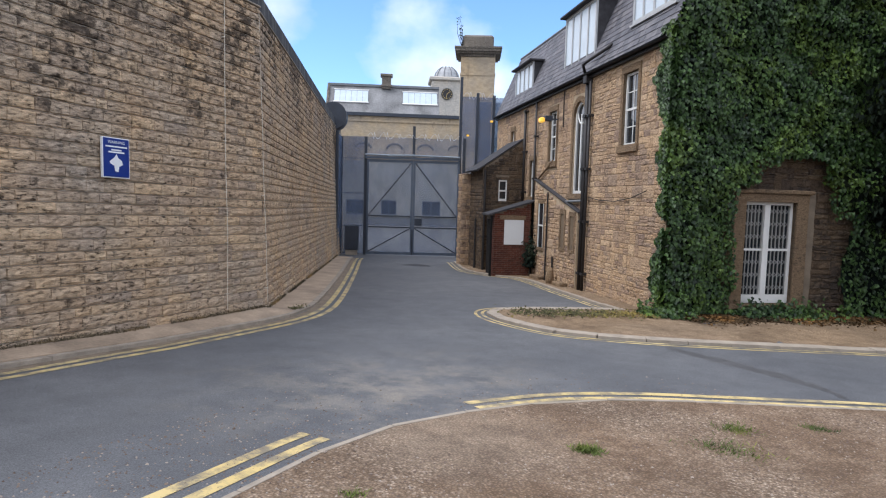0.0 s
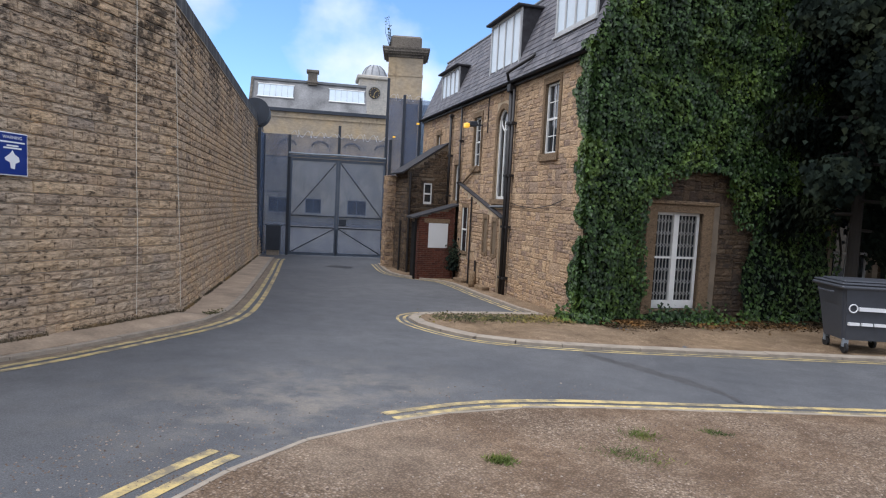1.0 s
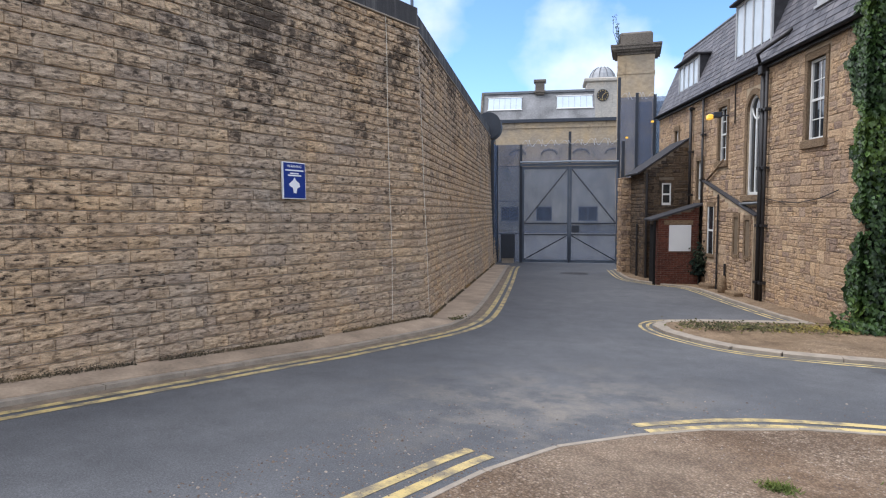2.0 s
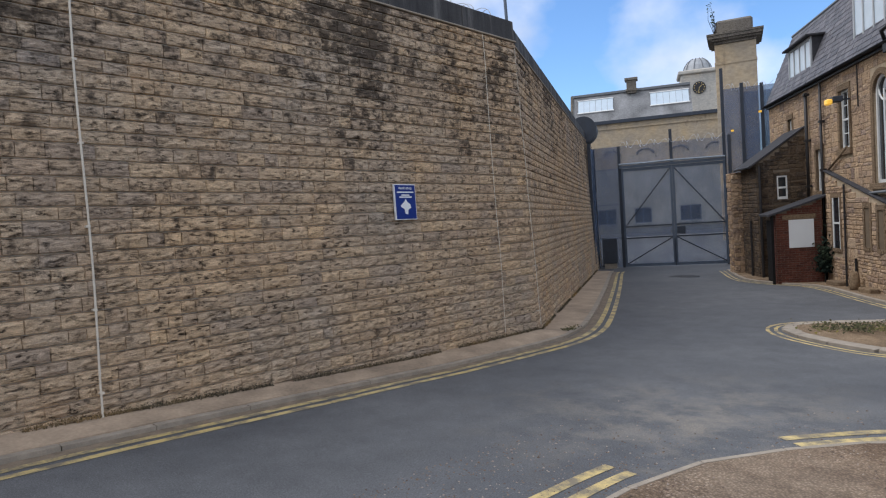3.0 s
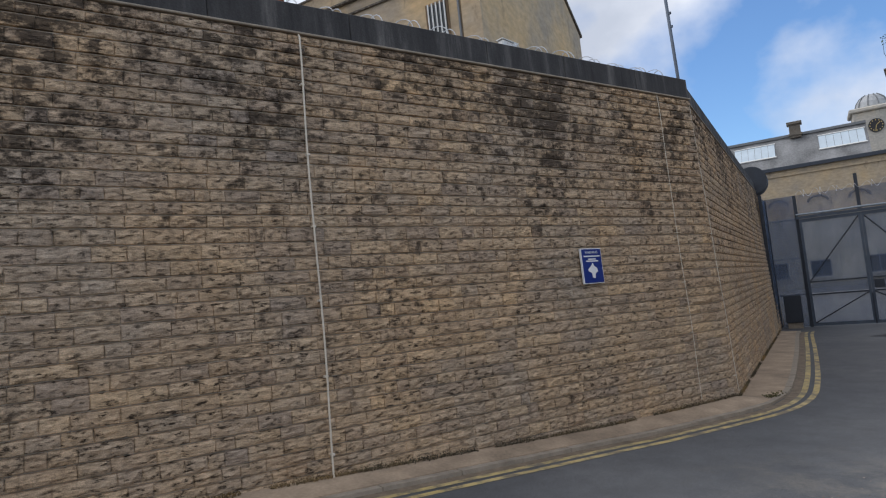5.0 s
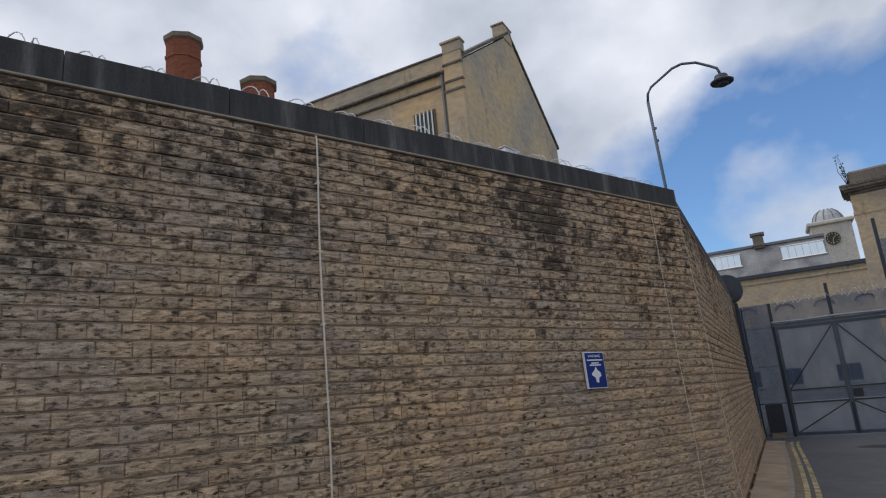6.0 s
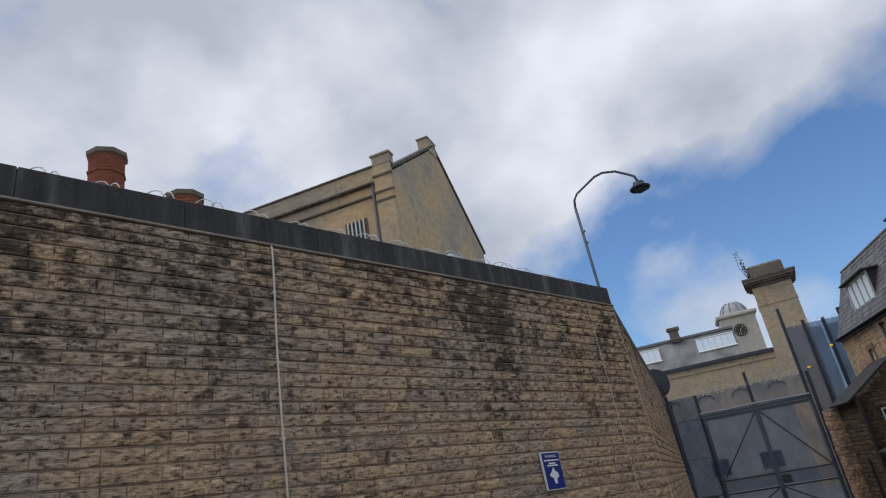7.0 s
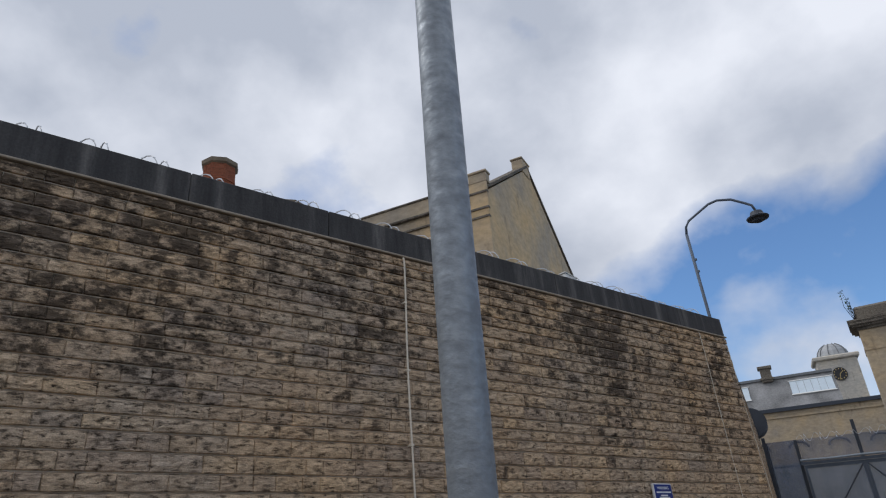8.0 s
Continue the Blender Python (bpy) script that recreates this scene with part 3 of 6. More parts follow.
def raised(name, outline, height, material, label, category, lumpy=0.0, step=0.4):
    """A flat area with a skirt, that follows the fall of the road."""
    bm = bmesh.new()
    bm.faces.new([bm.verts.new((p[0], p[1], 0)) for p in outline])
    for axis in (0, 1):
        lo, hi = min(p[axis] for p in outline), max(p[axis] for p in outline)
        v = math.ceil(lo / step) * step
        while v < hi and v < 16:
            co, no = [0, 0, 0], [0, 0, 0]
            co[axis], no[axis] = v, 1
            bmesh.ops.bisect_plane(bm, geom=bm.verts[:] + bm.edges[:] + bm.faces[:], plane_co=co, plane_no=no)
            v += step
    bmesh.ops.triangulate(bm, faces=[f for f in bm.faces if len(f.verts) > 4])
    rim = [e for e in bm.edges if e.is_boundary]
    edge = {v for e in rim for v in e.verts}
    for v in bm.verts:
        lump = 0.0 if v in edge else lumpy * noise.noise((v.co.x * 0.9, v.co.y * 0.9, 3.0))
        h = height(v.co) if callable(height) else height
        v.co.z = gz(v.co.y) + h + lump
    low = bmesh.ops.extrude_edge_only(bm, edges=rim)
    for v in low["geom"]:
        if isinstance(v, bmesh.types.BMVert):
            v.co.z -= 0.35
    bmesh.ops.recalc_face_normals(bm, faces=bm.faces)
    return tagged(part(name, bm, material, None, smooth=False), label, category, kind="structure")


def kerb(line, rng, width, height, label, length=0.9):
    """Kerb stones end to end along a plan line, the road on the line's left."""
    root = thing("kerb", Matrix(), label, "kerb", kind="structure")
    me = mesh_of("kerb_stone", boxes((-0.5, 0.5, -0.5, 0.5, -1.0, 0.0), bevel=0.012), M_KERB)
    walked, a = 0.0, line[0]
    for p, q in zip(line, line[1:]):
        walked += (q - p).length
        if walked >= length * 0.97:
            d, mid = q - a, (a + q) / 2
            ob = new("kerb_stone", me)
            ob.parent = root
            slope = math.atan2(gz(q.y) - gz(a.y), d.length)
            ob.matrix_basis = Matrix.LocRotScale((mid.x, mid.y, gz(mid.y) + height + rng.uniform(-0.006, 0.006)), Euler((0, -slope, math.atan2(d.y, d.x))), (d.length - 0.008, width, 0.3))
            walked, a = 0.0, q
    return root


def ribbon(line, d, width, lift=0.005):
    """A painted stripe beside a plan line."""
    bm = bmesh.new()
    l, r = offset_line(line, d - width / 2), offset_line(line, d + width / 2)
    vs = [(bm.verts.new((p.x, p.y, gz(p.y) + lift)), bm.verts.new((q.x, q.y, gz(q.y) + lift))) for p, q in zip(l, r)]
    for (a, b), (c, e) in zip(vs, vs[1:]):
        bm.faces.new((a, c, e, b))
    bmesh.ops.recalc_face_normals(bm, faces=bm.faces)
    return bm


def double_yellow(line, near, gap, label, width=0.085):
    root = thing("road_marking", Matrix(), label, "road marking", kind="structure")
    for d in (near, near + gap):
        part("yellow_line", ribbon(line, d, width), M_PAINT, root)


rk = random.Random(3)
# the footway along the boundary wall
KERB_L = curve_points([(-7.5, -14), (-7.52, -4), (-7.56, 2), (-7.58, 6), (-7.45, 8.6), (-7.42, 10.0), (-7.75, 11.4), (-8.65, 13.4), (-10.15, 16.4), (-12.1, 20.2), (-14.55, 24.9), (-15.2, 26.3)])
raised("footway", [(p.x, p.y) for p in offset_line(KERB_L, 0.06)] + [(-16.6, 26.4), (-9.0, 11.2), (-8.6, 10.4), (-8.6, -14)],
       lambda p: 0.052 + 0.12 * max(0.0, min(1.0, (-7.5 - p.x))) * (p.y < 10.5), M_PAVING, "dusty tarmac footway at the foot of the wall", "pavement")
kerb(KERB_L, rk, 0.13, 0.055, "low sandstone kerb stones along the wall footway")
double_yellow(KERB_L, -0.3, -0.21, "worn double yellow lines along the footway kerb", 0.115)

bm = ribbon(KERB_L, -0.15, 0.17, 0.003)
tagged(part("gutter_dust", bm, simple("brown gutter dust", (0.20, 0.155, 0.11), 0.95, var=0.5, scale=6, bump=0.4), None), "strip of brown dust in the gutter by the kerb", "dust", kind="structure")

# the verge in front of the ivy-clad house
VERGE = curve_points([(-1.5, 15.75), (-2.9, 14.9), (-3.85, 14.2), (-4.18, 13.62), (-3.95, 12.9), (-3.25, 12.2), (-2.1, 11.65), (-0.2, 11.95), (3.25, 13.2), (6.0, 14.2), (12.0, 16.4)], 0.2)
raised("verge", [(p.x, p.y) for p in offset_line(VERGE, 0.1)] + [(12.0, 24.0), (0.5, 17.0), (-0.9, 16.1)], 0.05, M_SOIL, "dry trodden earth verge with fallen leaves", "ground", 0.09)
kerb(VERGE, rk, 0.26, 0.055, "low stone kerb round the earth verge", 0.7)
double_yellow(VERGE[6:], -0.22, -0.15, "worn double yellow lines round the verge", 0.07)
HOUSE_EDGE = curve_points([(-1.55, 15.6), (-2.35, 16.75), (-3.7, 18.9), (-5.05, 21.2), (-5.9, 22.2), (-7.1, 22.7), (-8.5, 23.9), (-10.4, 27.6)], 0.3)
raised("house_footway", [(p.x, p.y) for p in HOUSE_EDGE] + [(-8.0, 30.0), (-5.5, 24.0), (-1.0, 16.2)], 0.05, M_SOIL, "narrow dusty footway at the foot of the house", "pavement")
kerb(HOUSE_EDGE, rk, 0.12, 0.06, "low stone kerb beside the house")
double_yellow(HOUSE_EDGE, 0.18, 0.16, "worn double yellow lines beside the house", 0.07)

# the gravel on which the camera stands
GRAVEL = curve_points([(-3.3, -14), (-3.05, -4), (-2.86, 1), (-2.8, 3.2), (-2.74, 4.5), (-2.5, 5.3), (-2.0, 6.15), (-1.35, 6.95), (-0.5, 7.5), (0.6, 7.95), (2.3, 8.6), (6, 10.0), (14, 13.0)], 0.2)
raised("gravel_area", [(p.x, p.y) for p in GRAVEL] + [(14, -14)], 0.025, M_GRAVEL, "pinkish brown gravel parking ground with bare patches", "gravel", 0.025)
kerb(GRAVEL, rk, 0.055, 0.03, "thin stone edging round the gravel")
g_cut = min(range(len(GRAVEL)), key=lambda i: (GRAVEL[i] - Vector((-2.74, 4.75, 0))).length)
g_cut2 = min(range(len(GRAVEL)), key=lambda i: (GRAVEL[i] - Vector((-1.95, 6.2, 0))).length)
double_yellow(GRAVEL[:g_cut], 0.22, 0.22, "worn double yellow lines ending at the bend", 0.11)
double_yellow(GRAVEL[g_cut2:], 0.14, 0.21, "worn double yellow lines along the gravel edging", 0.12)

# ---- boundary walls ----
rw = random.Random(11)
WALL_H, COPING_H = 6.05, 0.45
W1 = frame_at(-8.17, 10.39, -0.18, 0, 1, -2.25, 1.3)
W2 = frame_at(-8.17, 10.39, -0.18, -0.447, 0.895, -2.25, 0.8)
UNIT = unit_stones(rw, 24, M_BLOCK, rock=True)
COURSES = [-0.45]                                   # bed joints, shared by both walls so that they run round the corner
while COURSES[-1] < WALL_H - 0.1:
    COURSES.append(COURSES[-1] + rw.choice((0.146, 0.154, 0.164, 0.176, 0.188)))
COURSES[-1] = WALL_H


def boundary_wall(name, m, s0, s1, pick, label):
    root = thing(name, m, label, "wall", kind="structure")
    part("core", boxes((s0, s1, -0.010, 0.6, -0.6, WALL_H)), M_MORTAR, root, "pale lime mortar")
    rects = []
    for lo, hi in zip(COURSES, COURSES[1:]):
        s = s0
        while s < s1 - 0.02:
            e = s + rw.choice((rw.uniform(0.17, 0.3), rw.uniform(0.28, 0.46), rw.uniform(0.4, 0.62)))
            if e > s1 - 0.16:
                e = s1
            rects.append((s + 0.0018, e - 0.0018, lo + 0.011, hi - 0.0025))
            s = e
    near = sorted(rects, key=lambda r: ((r[0] + r[1]) / 2 - pick[0]) ** 2 + ((r[2] + r[3]) / 2 - pick[1]) ** 2)
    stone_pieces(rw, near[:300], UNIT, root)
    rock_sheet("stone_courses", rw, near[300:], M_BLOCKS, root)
    # coping: long plain stones on a thin moulded string
    part("string_course", boxes((s0, s1, -0.075, 0.62, WALL_H + 0.002, WALL_H + 0.032), bevel=0.008), M_KERB, root, "thin pale drip moulding")
    s = s0
    while s < s1 - 0.1:
        e = min(s1, s + rw.uniform(1.7, 2.5))
        part("coping_stone", boxes((s + 0.003, e - 0.003, -0.035, 0.6, WALL_H + 0.034, WALL_H + COPING_H), bevel=0.012), M_COPING, root)
        s = e
    return root


wall_west = boundary_wall("wall_west", W1, -24.0, 0.0, (-8.0, 2.8), "tall rock-faced sandstone boundary wall with black-stained coping")
wall_lane = boundary_wall("wall_lane", W2, 0.0, 22.5, (1.5, 2.5), "tall sandstone boundary wall running on to the gate")
# the place closes behind the camera
tagged(part("wall_south", boxes((-8.6, 30, -14.6, -14.0, -0.2, 5.0)), M_MORTAR, None), "plain stone wall closing the yard", "wall", kind="structure")
tagged(part("wall_east", boxes((29.4, 30, -14.0, 60, -1.2, 5.0)), M_MORTAR, None), "plain stone wall closing the yard", "wall", kind="structure")


def wall_cable(s, z0, z1, label, m=W1, r=0.013):
    root = thing("cable", m @ pose(s, -0.105, 0), label, "cable")
    pts = [(0.012 * math.sin(z * 1.7 + s), 0.004 * math.sin(3 * z), z) for z in np.arange(z0, z1, 0.3)] + [(0, 0, z1)]
    part("sheath", tube(bmesh.new(), pts, r, 6), M_CABLE, root)
    for z in np.arange(z0 + 0.3, z1, 0.95):
        part("clip", boxes((-1.7 * r, 1.7 * r, -0.012, 0.07, z - r, z + r)), M_CABLE, root)


wall_cable(-8.44, 0.28, 6.02, "pale cable clipped down the boundary wall")
wall_cable(-1.13, 0.12, 6.02, "thin pale cable clipped near the wall corner", r=0.0065)


wall_cable(0.09, 0.1, 6.02, "thin pale cable down the corner of the wall", W2, 0.006)


def razor_coil(m, length, label):
    """A flattened coil of razor wire along the wall head."""
    root = thing("razor_wire", m, label, "razor wire")
    rng = random.Random(int(length * 10))
    pts, s = [], 0.0
    while s < length:
        ph = s / 0.33 * math.tau
        pts.append((s + 0.10 * math.sin(ph * 0.5), 0.16 + 0.16 * math.cos(ph), 0.10 + (0.13 + 0.04 * math.sin(s * 2.1)) * math.sin(ph)))
        s += 0.022
    part("coil", tube(bmesh.new(), pts, 0.008, 4, False), M_WIRE, root)
    bm = bmesh.new()
    for p in pts[::3]:
        q = Vector(p)
        box(bm, q.x - 0.012, q.x + 0.012, q.y - 0.002, q.y + 0.002, q.z - 0.009, q.z + 0.009)
    ob = part("barbs", bm, M_WIRE, root)
    ob["kind"] = "stuff"


razor_coil(W1 @ pose(-16, 0.1, WALL_H + COPING_H - 0.02), 15.6, "coil of razor wire along the wall coping")
razor_coil(W2 @ pose(15.0, 0.1, WALL_H + COPING_H - 0.02), 2.5, "short coil of razor wire near the gate")


def warning_sign():
    root = thing("warning_sign", W1 @ pose(-3.55, -0.115, 2.72), "blue enamel warning sign with white dog head on the wall", "sign")
    part("border", boxes((-0.24, 0.24, -0.012, 0.03, -0.30, 0.30), bevel=0.003), M_WHITEINK, root)
    part("panel", boxes((-0.225, 0.225, -0.017, -0.012, -0.285, 0.285)), M_SIGN, root)
    word = bpy.data.curves.new("warning", "FONT")
    word.body, word.size, word.align_x, word.extrude = "WARNING", 0.062, "CENTER", 0.001
    w = new("warning_text", word)
    w.data.materials.append(M_WHITEINK)
    w.parent, w.matrix_basis = root, pose(0, -0.019, 0.21, 90, 0, 0)
    for i, (z, hw) in enumerate(((0.165, 0.19), (0.115, 0.09), (0.082, 0.14))):
        part("text_bar", boxes((-hw, hw, -0.0195, -0.017, z - 0.011, z + 0.011)), M_WHITEINK, root)
    outline = [(1.45 * x, z) for x, z in ((-0.085, -0.06), (-0.03, 0.0), (0.0, 0.055), (0.02, 0.0), (0.065, -0.04), (0.075, -0.10), (0.03, -0.13), (0.02, -0.21), (-0.02, -0.20), (-0.03, -0.12), (-0.075, -0.09))]
    bm = bmesh.new()
    f = bm.faces.new([bm.verts.new((x, -0.0175, z)) for x, z in outline])
    ex = bmesh.ops.extrude_face_region(bm, geom=[f])
    bmesh.ops.translate(bm, verts=[v for v in ex["geom"] if isinstance(v, bmesh.types.BMVert)], vec=(0, -0.002, 0))
    bmesh.ops.recalc_face_normals(bm, faces=bm.faces)
    part("dog_head_emblem", bm, M_WHITEINK, root)


warning_sign()


def wall_lamp():
    root = thing("street_lamp", pose(-8.72, 10.78, 0), "swan-neck lamp on a slim steel column behind the wall", "lamp")
    part("column", tube(bmesh.new(), [(0, 0, -0.3), (0, 0, 3), (0, 0, 6), (-0.05, -0.04, 8.6)], 0.036, 8), M_STEEL, root, smooth=True)
    arm = [(-0.05, -0.04, 8.6), (-0.03, -0.02, 8.8), (0.05, 0.03, 8.95), (0.50, 0.29, 9.27), (0.68, 0.4, 9.32), (0.95, 0.53, 9.25), (1.18, 0.66, 9.08), (1.30, 0.73, 8.98), (1.34, 0.75, 8.82)]
    part("swan_neck", tube(bmesh.new(), arm, 0.03, 8), M_STEEL, root, smooth=True)
    bm = lathe(bmesh.new(), [(0.06, 0.16), (0.13, 0.13), (0.16, 0.04), (0.25, -0.02), (0.24, -0.05), (0.14, -0.06)], 18, (1.34, 0.75, 8.66))
    head = part("hood", bm, M_STEEL_DARK, root)
    part("lens", lathe(bmesh.new(), [(0.14, -0.055), (0.12, -0.11), (0.05, -0.14)], 16, (1.34, 0.75, 8.66)), M_STEEL_DARK, head)
    for z in (7.6, 7.9):
        part("bracket", boxes((-0.01, 0.035, -0.045, -0.005, z, z + 0.05)), M_STEEL, root)


wall_lamp()


def cctv():
    root = thing("security_camera", W1 @ pose(-4.5, 0.25, WALL_H + COPING_H) @ pose(0, 0, 0, 0, 0, 12), "white box security camera on the wall coping", "camera")
    part("stem", tube(bmesh.new(), [(0, 0, 0), (0, 0, 0.1)], 0.02), M_GALV, root)
    part("housing", boxes((-0.2, 0.2, -0.06, 0.06, 0.09, 0.2), bevel=0.015), M_WHITE, root)
    part("sun_shield", boxes((-0.22, 0.24, -0.07, 0.07, 0.204, 0.218)), M_WHITE, root)


cctv()


def post():
    root = thing("sign_post", pose(-2.285, -1.92, gz(-1.9) + 0.025), "round galvanised steel post standing in the gravel", "post")
    part("tube", tube(bmesh.new(), [(0, 0, z) for z in np.linspace(-0.3, 5.2, 8)], 0.0375, 24), M_POST, root, smooth=True)
    part("cap", lathe(bmesh.new(), [(0.038, 5.2), (0.038, 5.22), (0.02, 5.235)], 20), M_RUBBER, root)
    part("footing", lathe(bmesh.new(), [(0.14, -0.05), (0.13, 0.02), (0.1, 0.03)], 12), M_KERB, root)


post()

# ---- house ----
CX, CY = -0.9, 15.9
VX, VY, UX, UY = 0.851, 0.525, -0.525, 0.851
EDGE_S, EDGE_X = 0.5, 0.38                           # the front's corner along the side wall, and along the front
FRONT = frame_at(CX - UX * EDGE_S - VX * EDGE_X, CY - UY * EDGE_S - VY * EDGE_X, 0, VX, VY)                  # x along the front, y into the house
SIDE = frame_at(CX, CY, 0, -UX, -UY)                 # x = -distance from the corner, y into the house
BASE, EAVE = -0.95, 6.02
house = thing("house", FRONT, "two-storey honey sandstone house with slate mansard roof and ivy", "house")
side = part("side_wall", slab(bmesh.new(), -15.2, EDGE_S, BASE, EAVE, 0.0, 0.45, (hs := [(-2.02, -1.2, 3.72, 5.62), (-5.52, -4.62, 2.45, 5.36), (-7.85, -7.12, 3.6, 5.36), (-9.95, -9.35, 2.35, 3.75), (-8.3, -7.55, 0.45, 2.32), (-12.75, -12.3, 4.5, 5.15)])), M_MORTAR_HOUSE, house)
side.matrix_basis = FRONT.inverted() @ SIDE
rh = random.Random(21)
rects = rubble(rh, -15.2, EDGE_S - 0.03, BASE, EAVE - 0.02, [(a - 0.16, b + 0.16, c - 0.24, d + 0.2) for a, b, c, d in hs])
near = sorted(rects, key=lambda r: abs((r[0] + r[1]) / 2 + 2.2) + 0.3 * abs((r[2] + r[3]) / 2 - 2.5))
UNIT_H = unit_stones(rh, 12, M_RUBBLE_PIECE, 0.008, 0.012)
stone_pieces(rh, near[:300], UNIT_H, side, "rubble_stone")
stone_sheet("rubble_courses", rh, near[300:], M_RUBBLE, side, 0.008, 0.013, wobble=0.014)
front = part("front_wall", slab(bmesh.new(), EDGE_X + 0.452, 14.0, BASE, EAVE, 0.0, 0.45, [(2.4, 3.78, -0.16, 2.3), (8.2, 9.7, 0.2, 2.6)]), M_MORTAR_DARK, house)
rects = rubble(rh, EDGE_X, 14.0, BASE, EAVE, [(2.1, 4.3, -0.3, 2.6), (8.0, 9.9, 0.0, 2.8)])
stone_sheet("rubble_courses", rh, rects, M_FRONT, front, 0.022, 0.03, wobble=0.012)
part("back_wall", boxes((13.5, 14.0, 0.45, 15.2, BASE, EAVE), (0.45, 13.5, 14.75, 15.2, BASE, EAVE)), M_MORTAR_DARK, house)
part("ground_floor", boxes((0.9, 13.5, 0.5, 14.7, -0.3, -0.2)), M_DARK, house)
part("upper_floor", boxes((0.9, 13.5, 0.5, 14.7, 2.9, 3.1)), M_DARK, house)


def surround(parent, a, b, c, d, t=0.15, sill=0.2, depth=0.035):
    """Dressed stone jambs, lintel and sill round an opening."""
    part("jamb", boxes((a - t, a, -depth, 0.2, c, d), bevel=0.006), M_DRESSED, parent)
    part("jamb", boxes((b, b + t, -depth, 0.2, c, d), bevel=0.006), M_DRESSED, parent)
    part("lintel", boxes((a - t, b + t, -depth - 0.005, 0.2, d, d + 0.19), bevel=0.006), M_DRESSED, parent)
    part("sill", boxes((a - t - 0.03, b + t + 0.03, -depth - 0.05, 0.2, c - sill, c), bevel=0.008), M_DRESSED, parent)


def sash_window(a, b, c, d, parent, material=None, rows=2, cols=2, inset=0.06):
    """A painted sash window with glazing bars, in wall coordinates."""
    mat = material or M_WHITE
    win = new("sash_window")
    win.parent = parent
    f = 0.06
    part("window_frame", boxes((a, a + f, inset, inset + 0.1, c, d), (b - f, b, inset, inset + 0.1, c, d), (a + f, b - f, inset, inset + 0.1, d - f, d), (a + f, b - f, inset, inset + 0.1, c, c + f)), mat, win)
    mid = (c + d) / 2
    part("meeting_rail", boxes((a + f, b - f, inset + 0.015, inset + 0.085, mid - 0.03, mid + 0.03)), mat, win)
    for lo, hi in ((c + f, mid - 0.03), (mid + 0.03, d - f)):
        for k in range(1, cols):
            s = a + f + (b - a - 2 * f) * k / cols
            part("glazing_bar", boxes((s - 0.013, s + 0.013, inset + 0.03, inset + 0.07, lo, hi)), mat, win)
        for k in range(1, rows):
            z = lo + (hi - lo) * k / rows
            part("glazing_bar", boxes((a + f, b - f, inset + 0.033, inset + 0.067, z - 0.013, z + 0.013)), mat, win)
        part("pane", boxes((a + f, b - f, inset + 0.045, inset + 0.052, lo, hi)), M_GLASS, win)
    return win


for i, (a, b, c, d) in enumerate(hs):
    if i == 1:
        continue
    surround(side, a, b, c, d, 0.13)
    sash_window(a, b, c, d, side, M_WHITE, 2 if d - c > 1.5 else 1, 2 if b - a > 0.65 else 1)


def arch_window(a, b, c, d):
    """A round-headed traceried stair window."""
    mid, r = (a + b) / 2, (b - a) / 2
    spring = d - r
    n = 12
    bm = bmesh.new()

    def ring(r0, r1, y0, y1):
        vs = []
        for k in range(n + 1):
            t = math.pi * k / n
            vs.append([bm.verts.new((mid + q * math.cos(t), y, spring + q * math.sin(t))) for q in (r0, r1) for y in (y0, y1)])
        for p, q in zip(vs, vs[1:]):
            for i, j in ((0, 1), (1, 3), (3, 2), (2, 0)):
                bm.faces.new((p[i], p[j], q[j], q[i]))

    ring(r, r + 0.17, -0.035, 0.02)
    part("arch_ring", bm, M_DRESSED, side)
    bm = bmesh.new()      # the stone above the arch, inside the square opening
    vs = []
    for k in range(n + 1):
        t = math.pi * k / n
        p = Vector((mid + r * math.cos(t), 0, spring + r * math.sin(t)))
        vs.append([bm.verts.new((p.x, y, z)) for y in (0.005, 0.44) for z in (p.z, d + 0.005)])
    for p, q in zip(vs, vs[1:]):
        for i, j in ((0, 1), (1, 3), (3, 2), (2, 0)):
            bm.faces.new((p[i], p[j], q[j], q[i]))
    part("arch_spandrel", bm, M_DRESSED, side)
    part("jamb", boxes((a - 0.16, a, -0.035, 0.2, c, spring), bevel=0.006), M_DRESSED, side)
    part("jamb", boxes((b, b + 0.16, -0.035, 0.2, c, spring), bevel=0.006), M_DRESSED, side)
    part("sill", boxes((a - 0.2, b + 0.2, -0.1, 0.2, c - 0.18, c), bevel=0.01), M_DRESSED, side)
    win = new("arched_window")
    win.parent = side
    bm = boxes((a, a + 0.08, 0.05, 0.15, c, spring), (b - 0.08, b, 0.05, 0.15, c, spring), (a, b, 0.05, 0.15, c, c + 0.09))
    part("window_frame", bm, M_WHITE, win)
    bm = bmesh.new()
    ring(r - 0.08, r, 0.05, 0.15)
    part("arched_frame", bm, M_WHITE, win)
    bm = boxes((mid - 0.035, mid + 0.035, 0.06, 0.14, c + 0.09, spring + 0.05))
    for sgn in (-1, 1):
        tube(bm, [(mid + sgn * (r - 0.06) * math.sin(t), 0.10, spring - 0.25 + (r + 0.15) * (1 - math.cos(t)) * 0.9) for t in np.linspace(0, 1.3, 7)][::-1], 0.03, 6)
    part("tracery", bm, M_WHITE, win)
    part("pane", boxes((a + 0.05, b - 0.05, 0.095, 0.102, c + 0.05, d - 0.05)), M_GLASS, win)


arch_window(*hs[1])

# mansard roof: steep slates with dormers, then a low top
ROOF = side.matrix_basis
RUN, RISE = 1.15, 2.75


